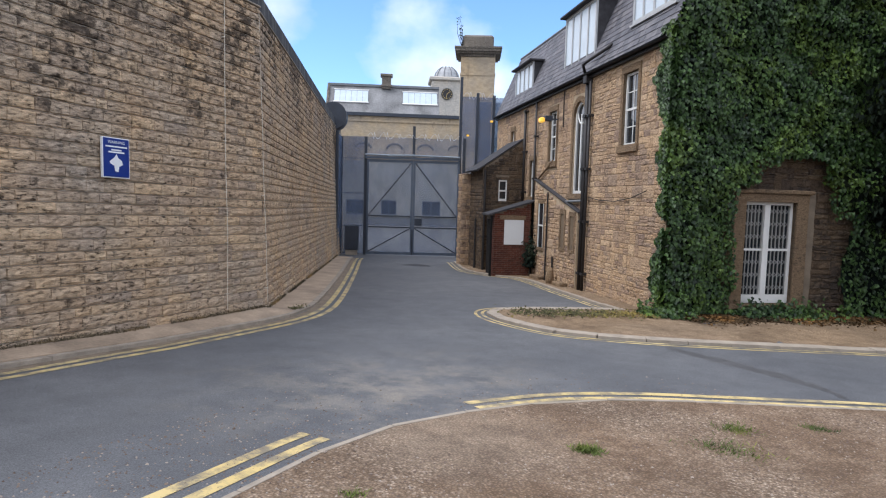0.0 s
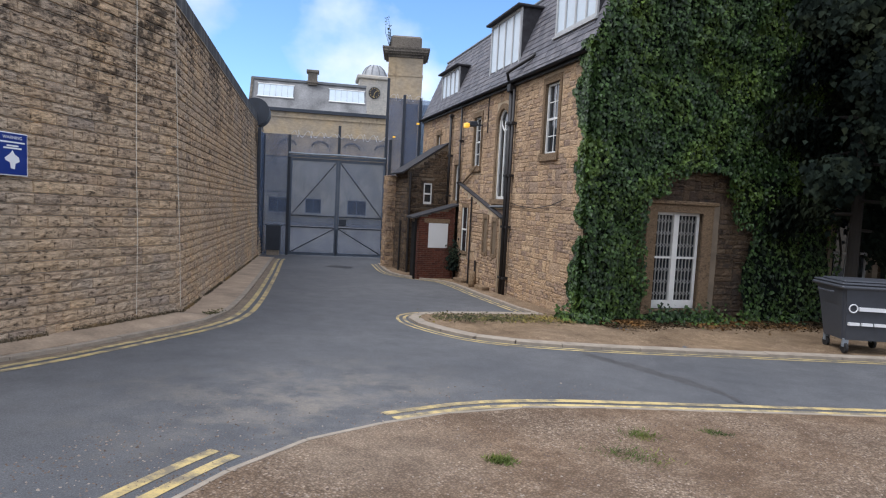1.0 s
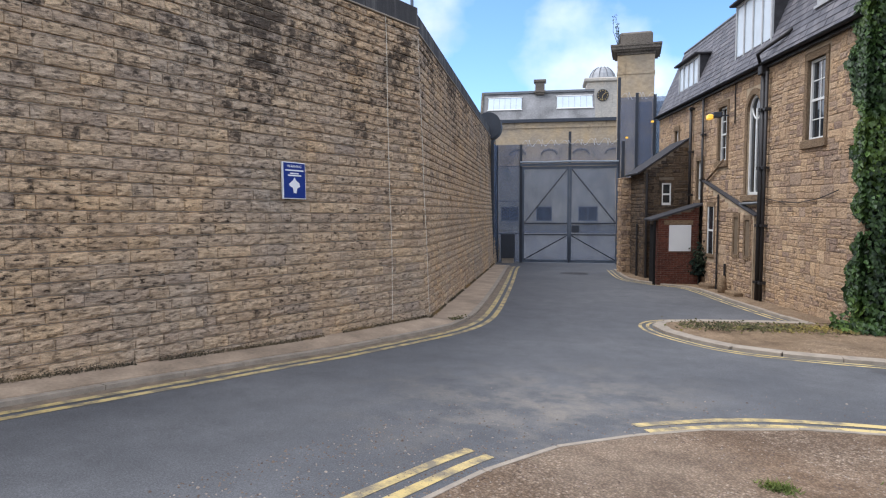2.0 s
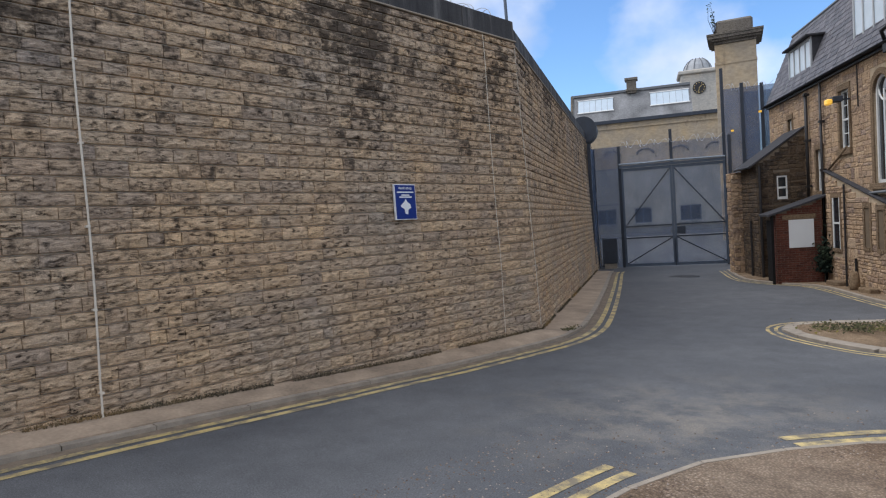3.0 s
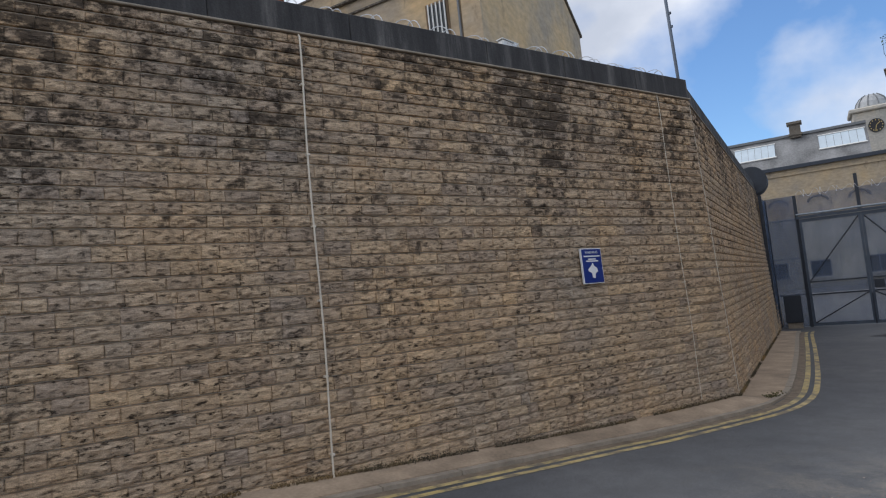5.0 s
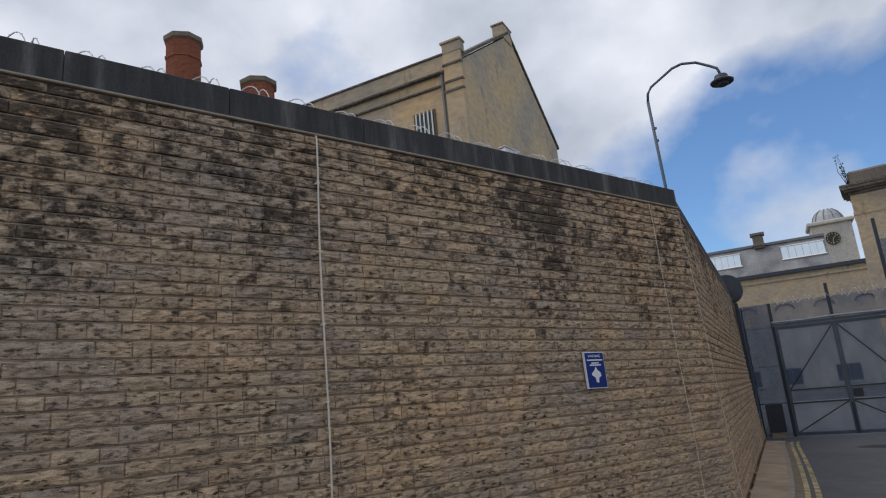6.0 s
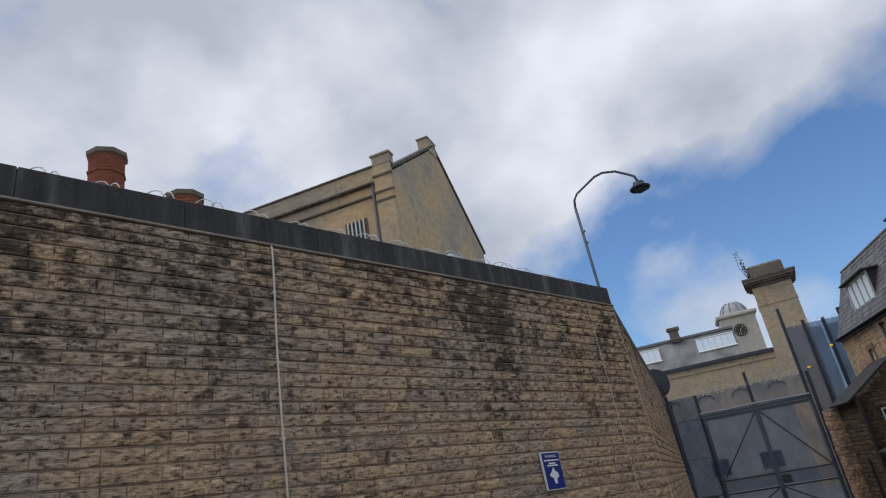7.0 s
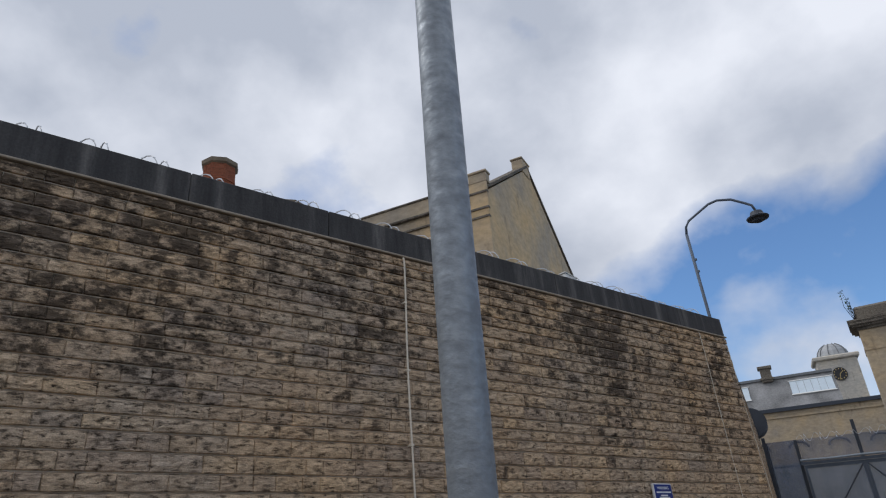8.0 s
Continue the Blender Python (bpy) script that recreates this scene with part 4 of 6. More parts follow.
def slope_slates(s0, s1, parent, near):
    """Slates in courses on the steep slope, in wall coordinates: single pieces nearest to the corner, the rest joined."""
    rng, L = random.Random(31), math.hypot(RUN, RISE)
    ux, uz, tilt = RUN / L, RISE / L, math.atan2(RISE, RUN)
    spots = []
    for r in range(int(L / 0.2) + 1):
        s = s0 - (0.15 if r % 2 else 0)
        while s < s1:
            a, b = max(s, s0) + 0.004, min(s + 0.3, s1) - 0.004
            if b - a > 0.04:
                spots.append((a, b, r * 0.2 - 0.03, min(L, (r + 1) * 0.2 + 0.05), rng.uniform(0.012, 0.024)))
            s += 0.3
    spots.sort(key=lambda p: abs(p[0] - near))
    unit = mesh_of("slate", boxes((-0.5, 0.5, 0.0, 1.0, 0.0, 0.008)), M_SLATE_PIECE)
    for a, b, t0, t1, lift in spots[:300]:
        ob = new("slate", unit)
        ob.parent = parent
        ob.matrix_basis = Matrix.LocRotScale(((a + b) / 2, -0.12 + ux * t0 - uz * lift, EAVE + 0.05 + uz * t0 + ux * lift), Euler((tilt - lift / 0.27, rng.uniform(-0.006, 0.006), 0)), (b - a, t1 - t0, 1))
    verts, faces = [], []
    for a, b, t0, t1, lift in spots[300:]:
        i = len(verts)
        for t, up in ((t0, lift), (t1, 0.002)):
            for q in (a, b):
                for th in (0.0, 0.008):
                    verts.append((q, -0.12 + ux * t - uz * (up + th), EAVE + 0.05 + uz * t + ux * (up + th)))
        faces += [tuple(i + k for k in f) for f in ((1, 3, 7, 5), (0, 1, 5, 4), (2, 6, 7, 3), (0, 2, 3, 1))]
    me = bpy.data.meshes.new("slate_courses")
    me.from_pydata(verts, [], faces)
    me.materials.append(M_SLATE)
    ob = new("slate_courses", me)
    ob.parent = parent
    ob["kind"] = "stuff"


def roof():
    bm = bmesh.new()
    x0, x1 = -15.2, EDGE_S
    prof = [(-0.12, EAVE + 0.02), (-0.12 + RUN, EAVE + 0.02 + RISE), (5.0, EAVE + RISE + 1.0), (5.0, EAVE + 0.02)]
    ends = [[bm.verts.new((s, y, z)) for y, z in prof] for s in (x0, x1)]
    for i in range(4):
        j = (i + 1) % 4
        bm.faces.new((ends[0][i], ends[1][i], ends[1][j], ends[0][j]))
    bm.faces.new(ends[0][::-1])
    bm.faces.new(ends[1])
    rf = part("roof", bm, M_LEAD, house)
    rf.matrix_basis = ROOF
    slope_slates(x0, x1, rf, -3.5)
    part("ridge_flashing", tube(bmesh.new(), [(x0, -0.12 + RUN, EAVE + RISE + 0.08), (x1, -0.12 + RUN, EAVE + RISE + 0.08)], 0.06, 8), M_LEAD, rf)
    # gutter on the eave
    bm = bmesh.new()
    n = 8
    rings = [[bm.verts.new((s, -0.2 + 0.075 * math.cos(t), EAVE + 0.03 + 0.075 * math.sin(t))) for t in np.linspace(math.pi, 2 * math.pi, n)] for s in (x0, x1)]
    for k in range(n - 1):
        bm.faces.new((rings[0][k], rings[0][k + 1], rings[1][k + 1], rings[1][k]))
    bmesh.ops.solidify(bm, geom=bm.faces[:], thickness=0.008)
    part("gutter", bm, M_IRON, rf, "black cast-iron gutter")
    part("eave_board", boxes((x0, x1, -0.12, -0.002, EAVE - 0.1, EAVE + 0.015)), M_IRON, rf)
    return rf


roof_ob = roof()


def dormer(s0, s1, z0, z1, front_y):
    """A flat-topped lead dormer with a painted front of tall lights."""
    d = new("dormer")
    d.parent = roof_ob
    back = front_y + 1.3
    part("cheek", boxes((s0, s0 + 0.06, front_y + 0.06, back, z0, z1)), M_ROOFDARK, d)
    part("cheek", boxes((s1 - 0.06, s1, front_y + 0.06, back, z0, z1)), M_ROOFDARK, d)
    part("dormer_roof", boxes((s0 - 0.12, s1 + 0.12, front_y - 0.18, back + 0.2, z1, z1 + 0.08), bevel=0.02), M_ROOFDARK, d)
    f = 0.09
    part("window_frame", boxes((s0, s0 + f, front_y, front_y + 0.055, z0, z1), (s1 - f, s1, front_y, front_y + 0.055, z0, z1), (s0 + f, s1 - f, front_y, front_y + 0.055, z1 - f, z1), (s0 + f, s1 - f, front_y, front_y + 0.055, z0, z0 + 0.1)), M_GREYPAINT, d)
    for k in range(1, 4):
        s = s0 + (s1 - s0) * k / 4
        part("mullion", boxes((s - 0.04, s + 0.04, front_y + 0.004, front_y + 0.05, z0 + 0.1, z1 - f)), M_GREYPAINT, d)
    part("pane", boxes((s0 + f, s1 - f, front_y + 0.03, front_y + 0.036, z0 + 0.1, z1 - f)), M_ROOFGLASS, d)
    part("window_sill", boxes((s0 - 0.05, s1 + 0.05, front_y - 0.06, front_y + 0.3, z0 - 0.06, z0)), M_GREYPAINT, d)


dormer(-2.15, 0.1, 6.95, 8.55, 0.2)
dormer(-7.05, -4.45, 6.55, 8.42, 0.14)
dormer(-12.9, -10.5, 6.25, 7.75, 0.12)
chim = part("chimney", boxes((-11.9, -11.3, 1.6, 2.2, 8.3, 8.95), (-11.96, -11.24, 1.54, 2.26, 8.95, 9.07), bevel=0.02), M_DRESSED, roof_ob)
part("chimney_pot", lathe(bmesh.new(), [(0.12, 9.05), (0.1, 9.2), (0.13, 9.22)], 12, (-11.6, 1.9, 0)), M_BRICK, chim)


def downpipe(s, z0, z1, r, parent, hopper=True, y=-0.12):
    p = part("downpipe", tube(bmesh.new(), [(s, y, z0), (s, y, (z0 + z1) / 2), (s, y, z1)], r, 10), M_IRON, parent, "black cast-iron downpipe", smooth=True)
    for z in np.arange(z0 + 0.5, z1, 1.6):
        part("pipe_collar", boxes((s - r - 0.03, s + r + 0.03, y - r - 0.02, 0.0, z, z + 0.07)), M_IRON, p)
    if hopper:
        part("hopper", boxes((s - 0.12, s + 0.12, y - 0.12, -0.01, z1 - 0.05, z1 + 0.2), bevel=0.02), M_IRON, p)


downpipe(-4.25, -0.55, 5.8, 0.07, side)
downpipe(-4.02, -0.55, 5.8, 0.045, side, False)
downpipe(-9.1, -0.7, 5.9, 0.04, side, False)
downpipe(-10.45, 2.0, 5.8, 0.055, side, False)
part("roof_pipe", tube(bmesh.new(), [(-4.3, -0.2, 6.05), (-4.25, -0.3, 6.3), (-4.0, -0.15, 6.45), (-3.3, 0.02, 6.6), (-3.15, 0.1, 6.7)], 0.05, 8), M_IRON, side, smooth=True)

# small lean-to in front of the side wall
lean = new("side_porch")
lean.parent = side
bm = bmesh.new()
quad = [(-8.75, BASE), (-4.5, BASE), (-4.5, 1.85), (-8.75, 2.95)]
vs = [[bm.verts.new((s, y, z)) for s, z in quad] for y in (-0.16, -0.03)]
for i in range(4):
    j = (i + 1) % 4
    bm.faces.new((vs[0][i], vs[0][j], vs[1][j], vs[1][i]))
bm.faces.new(vs[0][::-1])
bm.faces.new(vs[1])
part("porch_wall", bm, M_MORTAR_HOUSE, lean)
ph = [(-8.2, -7.6, 0.5, 2.1), (-5.88, -5.55, 0.65, 1.78), (-5.05, -4.72, 0.65, 1.72)]
rects = [r for r in rubble(rh, -8.72, -4.55, BASE, 2.9, [(a - 0.1, b + 0.1, c - 0.15, d + 0.15) for a, b, c, d in ph]) if r[3] < 1.82 + (-4.5 - r[1]) * 0.2588]
stone_sheet("rubble_courses", rh, rects, M_RUBBLE, lean, 0.02, 0.02, -0.16)
for a, b, c, d in ph:
    part("window_surround", boxes((a - 0.1, a, -0.2, -0.16, c - 0.1, d + 0.14), (b, b + 0.1, -0.2, -0.16, c - 0.1, d + 0.14), (a, b, -0.2, -0.16, d, d + 0.14), (a, b, -0.22, -0.16, c - 0.1, c)), M_DRESSED, lean)
    part("pane", boxes((a, b, -0.17, -0.162, c, d)), M_REVEAL if a > -6 else M_GLASS, lean)
    if a < -6:
        part("window_frame", boxes((a, a + 0.07, -0.19, -0.17, c, d), (b - 0.07, b, -0.19, -0.17, c, d), (a + 0.07, b - 0.07, -0.19, -0.17, (c + d) / 2 - 0.03, (c + d) / 2 + 0.03)), M_WHITE, lean)
bm = bmesh.new()
vs = [[bm.verts.new((s, y, z)) for s, z in ((-8.85, 2.98), (-4.4, 1.84), (-4.4, 1.875), (-8.85, 3.015))] for y in (-0.2, -0.01)]
for i in range(4):
    j = (i + 1) % 4
    bm.faces.new((vs[0][i], vs[0][j], vs[1][j], vs[1][i]))
bm.faces.new(vs[0][::-1])
bm.faces.new(vs[1])
part("porch_roof", bm, M_ROOFDARK, lean)
part("waste_pipe", tube(bmesh.new(), [(-7.1, -0.24, -0.7), (-7.1, -0.24, 2.5)], 0.03, 8), M_IRON, lean)
part("waste_pipe", tube(bmesh.new(), [(-6.4, -0.24, -0.6), (-6.4, -0.24, 0.3)], 0.035, 8), M_IRON, lean)


part("overflow_pipe", tube(bmesh.new(), [(-8.7, -0.08, 3.02), (-7.9, -0.08, 3.32), (-7.2, -0.08, 3.62)], 0.035, 8), M_DRESSED, side, smooth=True)
part("ledge_pipe", tube(bmesh.new(), [(-6.2, -0.1, 2.16), (-5.3, -0.1, 2.2), (-4.35, -0.1, 2.22)], 0.04, 8), M_LEAD, side, smooth=True)
part("conduit", tube(bmesh.new(), [(-6.45, -0.03, 4.7), (-6.45, -0.03, 5.9)], 0.02, 6), M_IRON, side)
part("wall_wire", tube(bmesh.new(), [(-4.2, -0.06, 2.36), (-3.2, -0.06, 2.25), (-2.2, -0.06, 2.22), (-1.2, -0.06, 2.32), (-0.4, -0.06, 2.5)], 0.012, 5), M_IRON, side)


def house_foot():
    """A squat stone guard block and an iron gully beside the porch wall."""
    root = thing("guard_stone", SIDE @ pose(-6.05, -0.42, 0), "worn squat sandstone guard stone at the house foot", "stone")
    z = gz(20.5)
    bm = lathe(bmesh.new(), [(0.13, z - 0.05), (0.13, z + 0.25), (0.11, z + 0.5), (0.06, z + 0.58)], 10)
    part("block", bm, M_DRESSED, root, smooth=True)
    for s, w in ((-7.6, 0.36), (-5.3, 0.3)):
        slab_ob = thing("foot_stone", SIDE @ pose(s, -0.36, gz(CY - s * 0.851) + 0.03, 0, 0, 6), "loose flat sandstone block lying at the house foot", "stone", "foot stones")
        part("block", boxes((-w, w, -0.14, 0.14, 0.0, 0.16), bevel=0.03), M_DRESSED, slab_ob)


house_foot()


def floodlight(m, label, group):
    root = thing("floodlight", m, label, "light", group)
    part("bracket", boxes((-0.03, 0.03, -0.25, 0.0, -0.02, 0.02)), M_STEEL_DARK, root)
    hd = part("housing", boxes((-0.14, 0.14, -0.5, -0.22, -0.07, 0.1), bevel=0.02), M_STEEL_DARK, root)
    part("lens", boxes((-0.13, 0.13, -0.66, -0.5, -0.13, 0.03), bevel=0.03), M_SODIUM, hd, "lit orange lens")
    return root


floodlight(SIDE @ pose(-7.0, -0.03, 5.02), "lit sodium floodlight bracketed to the house wall", "sodium floodlights")

# French window behind a folding grille
fw = new("french_window")
fw.parent = front
a, b, c, d = 2.4, 3.78, -0.16, 2.3
surround(front, a, b, c, d, 0.3, 0.12, 0.07)
part("lintel_moulding", boxes((a - 0.4, b + 0.4, -0.14, 0.1, d + 0.2, d + 0.3), bevel=0.02), M_DRESSED, front)
part("window_frame", boxes((a, a + 0.07, 0.1, 0.2, c, d), (b - 0.07, b, 0.1, 0.2, c, d), (a + 0.07, b - 0.07, 0.1, 0.2, d - 0.07, d), (a + 0.07, b - 0.07, 0.08, 0.2, c, c + 0.2)), M_WHITE, fw)
mid = (a + b) / 2 - 0.02
part("centre_stile", boxes((mid - 0.075, mid + 0.075, 0.07, 0.2, c + 0.2, d - 0.07)), M_WHITE, fw)
part("cross_rail", boxes((a + 0.07, mid - 0.075, 0.1, 0.19, 1.12, 1.17), (mid + 0.075, b - 0.07, 0.1, 0.19, 1.12, 1.17)), M_WHITE, fw)
for p, q in ((a + 0.07, mid - 0.075), (mid + 0.075, b - 0.07)):
    part("pane", boxes((p, q, 0.172, 0.18, c + 0.2, d - 0.07)), M_GLASS, fw)
    gr = new("folding_grille")
    gr.parent = fw
    n = 6
    for k in range(n):
        s = p + 0.02 + (q - p - 0.04) * k / (n - 1)
        part("grille_bar", boxes((s - 0.011, s + 0.011, 0.118, 0.138, c + 0.2, d - 0.08)), M_GRILLE, gr)
    bm = bmesh.new()
    for z in np.arange(c + 0.32, d - 0.2, 0.31):
        for k in range(n - 1):
            s0, s1 = p + 0.02 + (q - p - 0.04) * k / (n - 1), p + 0.02 + (q - p - 0.04) * (k + 1) / (n - 1)
            tube(bm, [(s0, 0.113, z), (s1, 0.113, z + 0.12)], 0.007, 4)
            tube(bm, [(s1, 0.108, z), (s0, 0.108, z + 0.12)], 0.007, 4)
    part("lattice", bm, M_GRILLE, gr, kind="stuff")
win2 = sash_window(8.2, 9.7, 0.2, 2.6, front, M_GREYPAINT, 1, 2, 0.2)
part("front_gable", boxes((1.2, 14.0, 0.0, 0.4, EAVE, EAVE + 2.6)), M_MORTAR_DARK, house)
part("front_roof", boxes((1.3, 14.0, 0.4, 15.0, EAVE + 0.3, EAVE + 2.5)), M_LEAD, house)


def tar_stain():
    """A dark seepage that runs over the road from the verge."""
    rng = random.Random(17)
    bm = bmesh.new()
    line = curve_points([(-0.35, 11.35), (0.15, 10.9), (0.8, 10.35), (1.3, 9.9), (1.75, 9.35), (1.85, 9.0)], 0.08)
    l, r = [], []
    for i, p in enumerate(line):
        f = i / (len(line) - 1)
        w = 0.04 + 0.17 * math.sin(math.pi * min(1, 0.12 + f * 0.9)) ** 1.2 * (0.8 + 0.35 * noise.noise((f * 9, 0, 0)))
        t = (line[min(i + 1, len(line) - 1)] - line[max(i - 1, 0)]).normalized()
        q = Vector((-t.y, t.x, 0))
        l.append(bm.verts.new((*(p + q * w * rng.uniform(0.6, 1.3)).xy, gz(p.y) + 0.004)))
        r.append(bm.verts.new((*(p - q * w * rng.uniform(0.6, 1.3)).xy, gz(p.y) + 0.004)))
    for i in range(len(line) - 1):
        bm.faces.new((l[i], r[i], r[i + 1], l[i + 1]))
    bmesh.ops.recalc_face_normals(bm, faces=bm.faces)
    tagged(part("wet_stain", bm, simple("damp dark asphalt", (0.08, 0.08, 0.082), 0.6, var=0.35, scale=8), None), "dark damp stain running across the asphalt", "stain", kind="structure")


tar_stain()

# ---- annex, brick porch and yard wall beside the house ----
annex = thing("annex", SIDE @ pose(-11.0, 0, 0), "sooty sandstone annex with a lean-to slate roof", "building")
ANNEX_IN = pose(0, 0, 0, 0, 0, 180)
bm = bmesh.new()
prof = [(0.0, BASE), (-1.65, BASE), (-1.65, 3.5), (0.0, 4.64)]
vs = [[bm.verts.new((s, y, z)) for y, z in prof] for s in (0.0, -2.2)]
for i in range(4):
    j = (i + 1) % 4
    bm.faces.new((vs[0][i], vs[0][j], vs[1][j], vs[1][i]))
bm.faces.new(vs[0])
bm.faces.new(vs[1][::-1])
bmesh.ops.recalc_face_normals(bm, faces=bm.faces)
part("annex_wall", bm, M_MORTAR_DARK, annex)
# its end faces the road: x along the end, towards the lane is negative
face = new("end_wall")
face.parent = annex
face.matrix_basis = pose(0.0, 0, 0, 0, 0, 90)
ra = random.Random(41)
rects = [r for r in rubble(ra, -1.65, 0.0, BASE, 4.64, [(-1.1, -0.55, 2.05, 3.1)]) if r[3] < 3.54 + (r[0] + 1.65) * 0.69]
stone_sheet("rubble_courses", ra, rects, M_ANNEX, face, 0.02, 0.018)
lane_face = new("lane_wall")
lane_face.parent = annex
lane_face.matrix_basis = pose(0, -1.65, 0)
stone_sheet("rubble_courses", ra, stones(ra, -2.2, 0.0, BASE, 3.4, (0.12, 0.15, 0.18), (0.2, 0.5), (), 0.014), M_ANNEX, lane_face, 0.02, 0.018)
part("window_surround", boxes((-1.1, -1.0, -0.04, 0.0, 2.1, 3.1), (-0.65, -0.55, -0.04, 0.0, 2.1, 3.1), (-1.1, -0.55, -0.045, 0.0, 3.0, 3.12), (-1.12, -0.53, -0.06, 0.0, 2.04, 2.14)), M_ANNEX, face)
wf = part("window_frame", boxes((-1.0, -0.95, -0.03, 0.0, 2.14, 3.0), (-0.70, -0.65, -0.03, 0.0, 2.14, 3.0), (-0.95, -0.70, -0.03, 0.0, 2.94, 3.0), (-0.95, -0.70, -0.035, 0.0, 2.53, 2.6), (-0.95, -0.70, -0.035, 0.0, 2.14, 2.24)), M_WHITE, face)
part("pane", boxes((-0.95, -0.70, -0.012, -0.004, 2.24, 2.94)), M_GLASS, wf)
bm = bmesh.new()
prof = [(-1.86, 3.385), (0.0, 4.67), (0.0, 4.73), (-1.86, 3.445)]
vs = [[bm.verts.new((s, y, z)) for y, z in prof] for s in (0.06, -2.25)]
for i in range(4):
    j = (i + 1) % 4
    bm.faces.new((vs[0][i], vs[0][j], vs[1][j], vs[1][i]))
bm.faces.new(vs[0])
bm.faces.new(vs[1][::-1])
bmesh.ops.recalc_face_normals(bm, faces=bm.faces)
part("lean_to_roof", bm, M_ROOFDARK, annex)
part("gutter", tube(bmesh.new(), [(0.1, -1.9, 3.385), (-2.25, -1.9, 3.385)], 0.05, 8), M_IRON, annex)
part("downpipe", tube(bmesh.new(), [(0.09, -1.58, -0.8), (0.09, -1.58, 3.4)], 0.05, 8), M_IRON, annex)
part("downpipe", tube(bmesh.new(), [(-0.75, -1.74, -0.8), (-0.75, -1.74, 1.4)], 0.04, 8), M_IRON, annex)

porch = thing("brick_porch", SIDE @ pose(-8.75, 0, 0, 0, 0, 90), "small dark red brick porch with a lean-to slate roof", "outbuilding")
bm = bmesh.new()
prof = [(-1.7, BASE), (-0.3, BASE), (-0.3, 2.12), (-1.7, 1.7)]
vs = [[bm.verts.new((x, y, z)) for x, z in prof] for y in (0.0, 1.05)]
for i in range(4):
    j = (i + 1) % 4
    bm.faces.new((vs[0][i], vs[0][j], vs[1][j], vs[1][i]))
bm.faces.new(vs[0][::-1])
bm.faces.new(vs[1])
bmesh.ops.recalc_face_normals(bm, faces=bm.faces)
part("porch_core", bm, M_MORTAR_DARK, porch)


def bricks(s0, s1, z0, z1, top):
    out, r, z = [], 0, z0
    while z < z1:
        s = s0 - (0.1125 if r % 2 else 0)
        while s < s1:
            a, b = max(s, s0) + 0.005, min(s + 0.225, s1) - 0.005
            if b - a > 0.03 and z + 0.075 < top(a):
                out.append((a, b, z + 0.005, z + 0.07))
            s += 0.225
        z, r = z + 0.075, r + 1
    return out


stone_sheet("brick_courses", ra, bricks(-1.7, -0.3, BASE, 2.2, lambda s: 1.7 + (s + 1.7) * 0.297), M_BRICK, porch, 0.012, 0.003)
lanew = new("lane_wall")
lanew.parent = porch
lanew.matrix_basis = pose(-1.7, 1.05, 0, 0, 0, -90)
stone_sheet("brick_courses", ra, bricks(0.74, 1.05, BASE, 1.66, lambda s: 1.66), M_BRICK, lanew, 0.012, 0.003)
# the door lies in shadow, and that shadow is painted as its black
part("porch_door", boxes((0.05, 0.72, -0.03, 0.0, -0.75, 1.45)), M_DARK, lanew, "door with its shadow put into the black colour")
part("lintel", boxes((-1.5, -0.5, -0.035, 0.0, 1.46, 1.62), bevel=0.008), M_DRESSED, porch)
part("window_board", boxes((-1.32, -0.56, -0.03, 0.0, 0.52, 1.45), bevel=0.004), M_BOARD, porch, "plain white boarded window")
bm = bmesh.new()
prof = [(-1.93, 1.6), (-0.0, 2.20), (-0.0, 2.26), (-1.93, 1.66)]
vs = [[bm.verts.new((x, y, z)) for x, z in prof] for y in (-0.08, 1.12)]
for i in range(4):
    j = (i + 1) % 4
    bm.faces.new((vs[0][i], vs[0][j], vs[1][j], vs[1][i]))
bm.faces.new(vs[0][::-1])
bm.faces.new(vs[1])
bmesh.ops.recalc_face_normals(bm, faces=bm.faces)
part("porch_roof", bm, M_ROOFDARK, porch)
part("corner_post", boxes((-1.86, -1.78, -0.04, 0.04, -0.95, 1.6)), M_DARK, porch)

stub = thing("yard_wall", SIDE @ pose(-13.9, -1.85, 0), "rough sandstone yard wall beside the gate", "wall")
part("core", boxes((0.0, 0.68, -0.2, 0.2, BASE, 3.3)), M_MORTAR_DARK, stub)
fl = new("lane_face")
fl.parent = stub
fl.matrix_basis = pose(0, -0.2, 0)
stone_sheet("rubble_courses", ra, stones(ra, 0.0, 0.68, BASE, 3.3, (0.13, 0.17, 0.2), (0.2, 0.45)), M_RUBBLE, fl, 0.03, 0.025)
fe = new("end_face")
fe.parent = stub
fe.matrix_basis = pose(0.68, -0.2, 0, 0, 0, 90)
stone_sheet("rubble_courses", ra, stones(ra, 0.0, 0.4, BASE, 3.3, (0.12, 0.16, 0.2), (0.14, 0.3)), M_RUBBLE, fe, 0.03, 0.03, wobble=0.014)

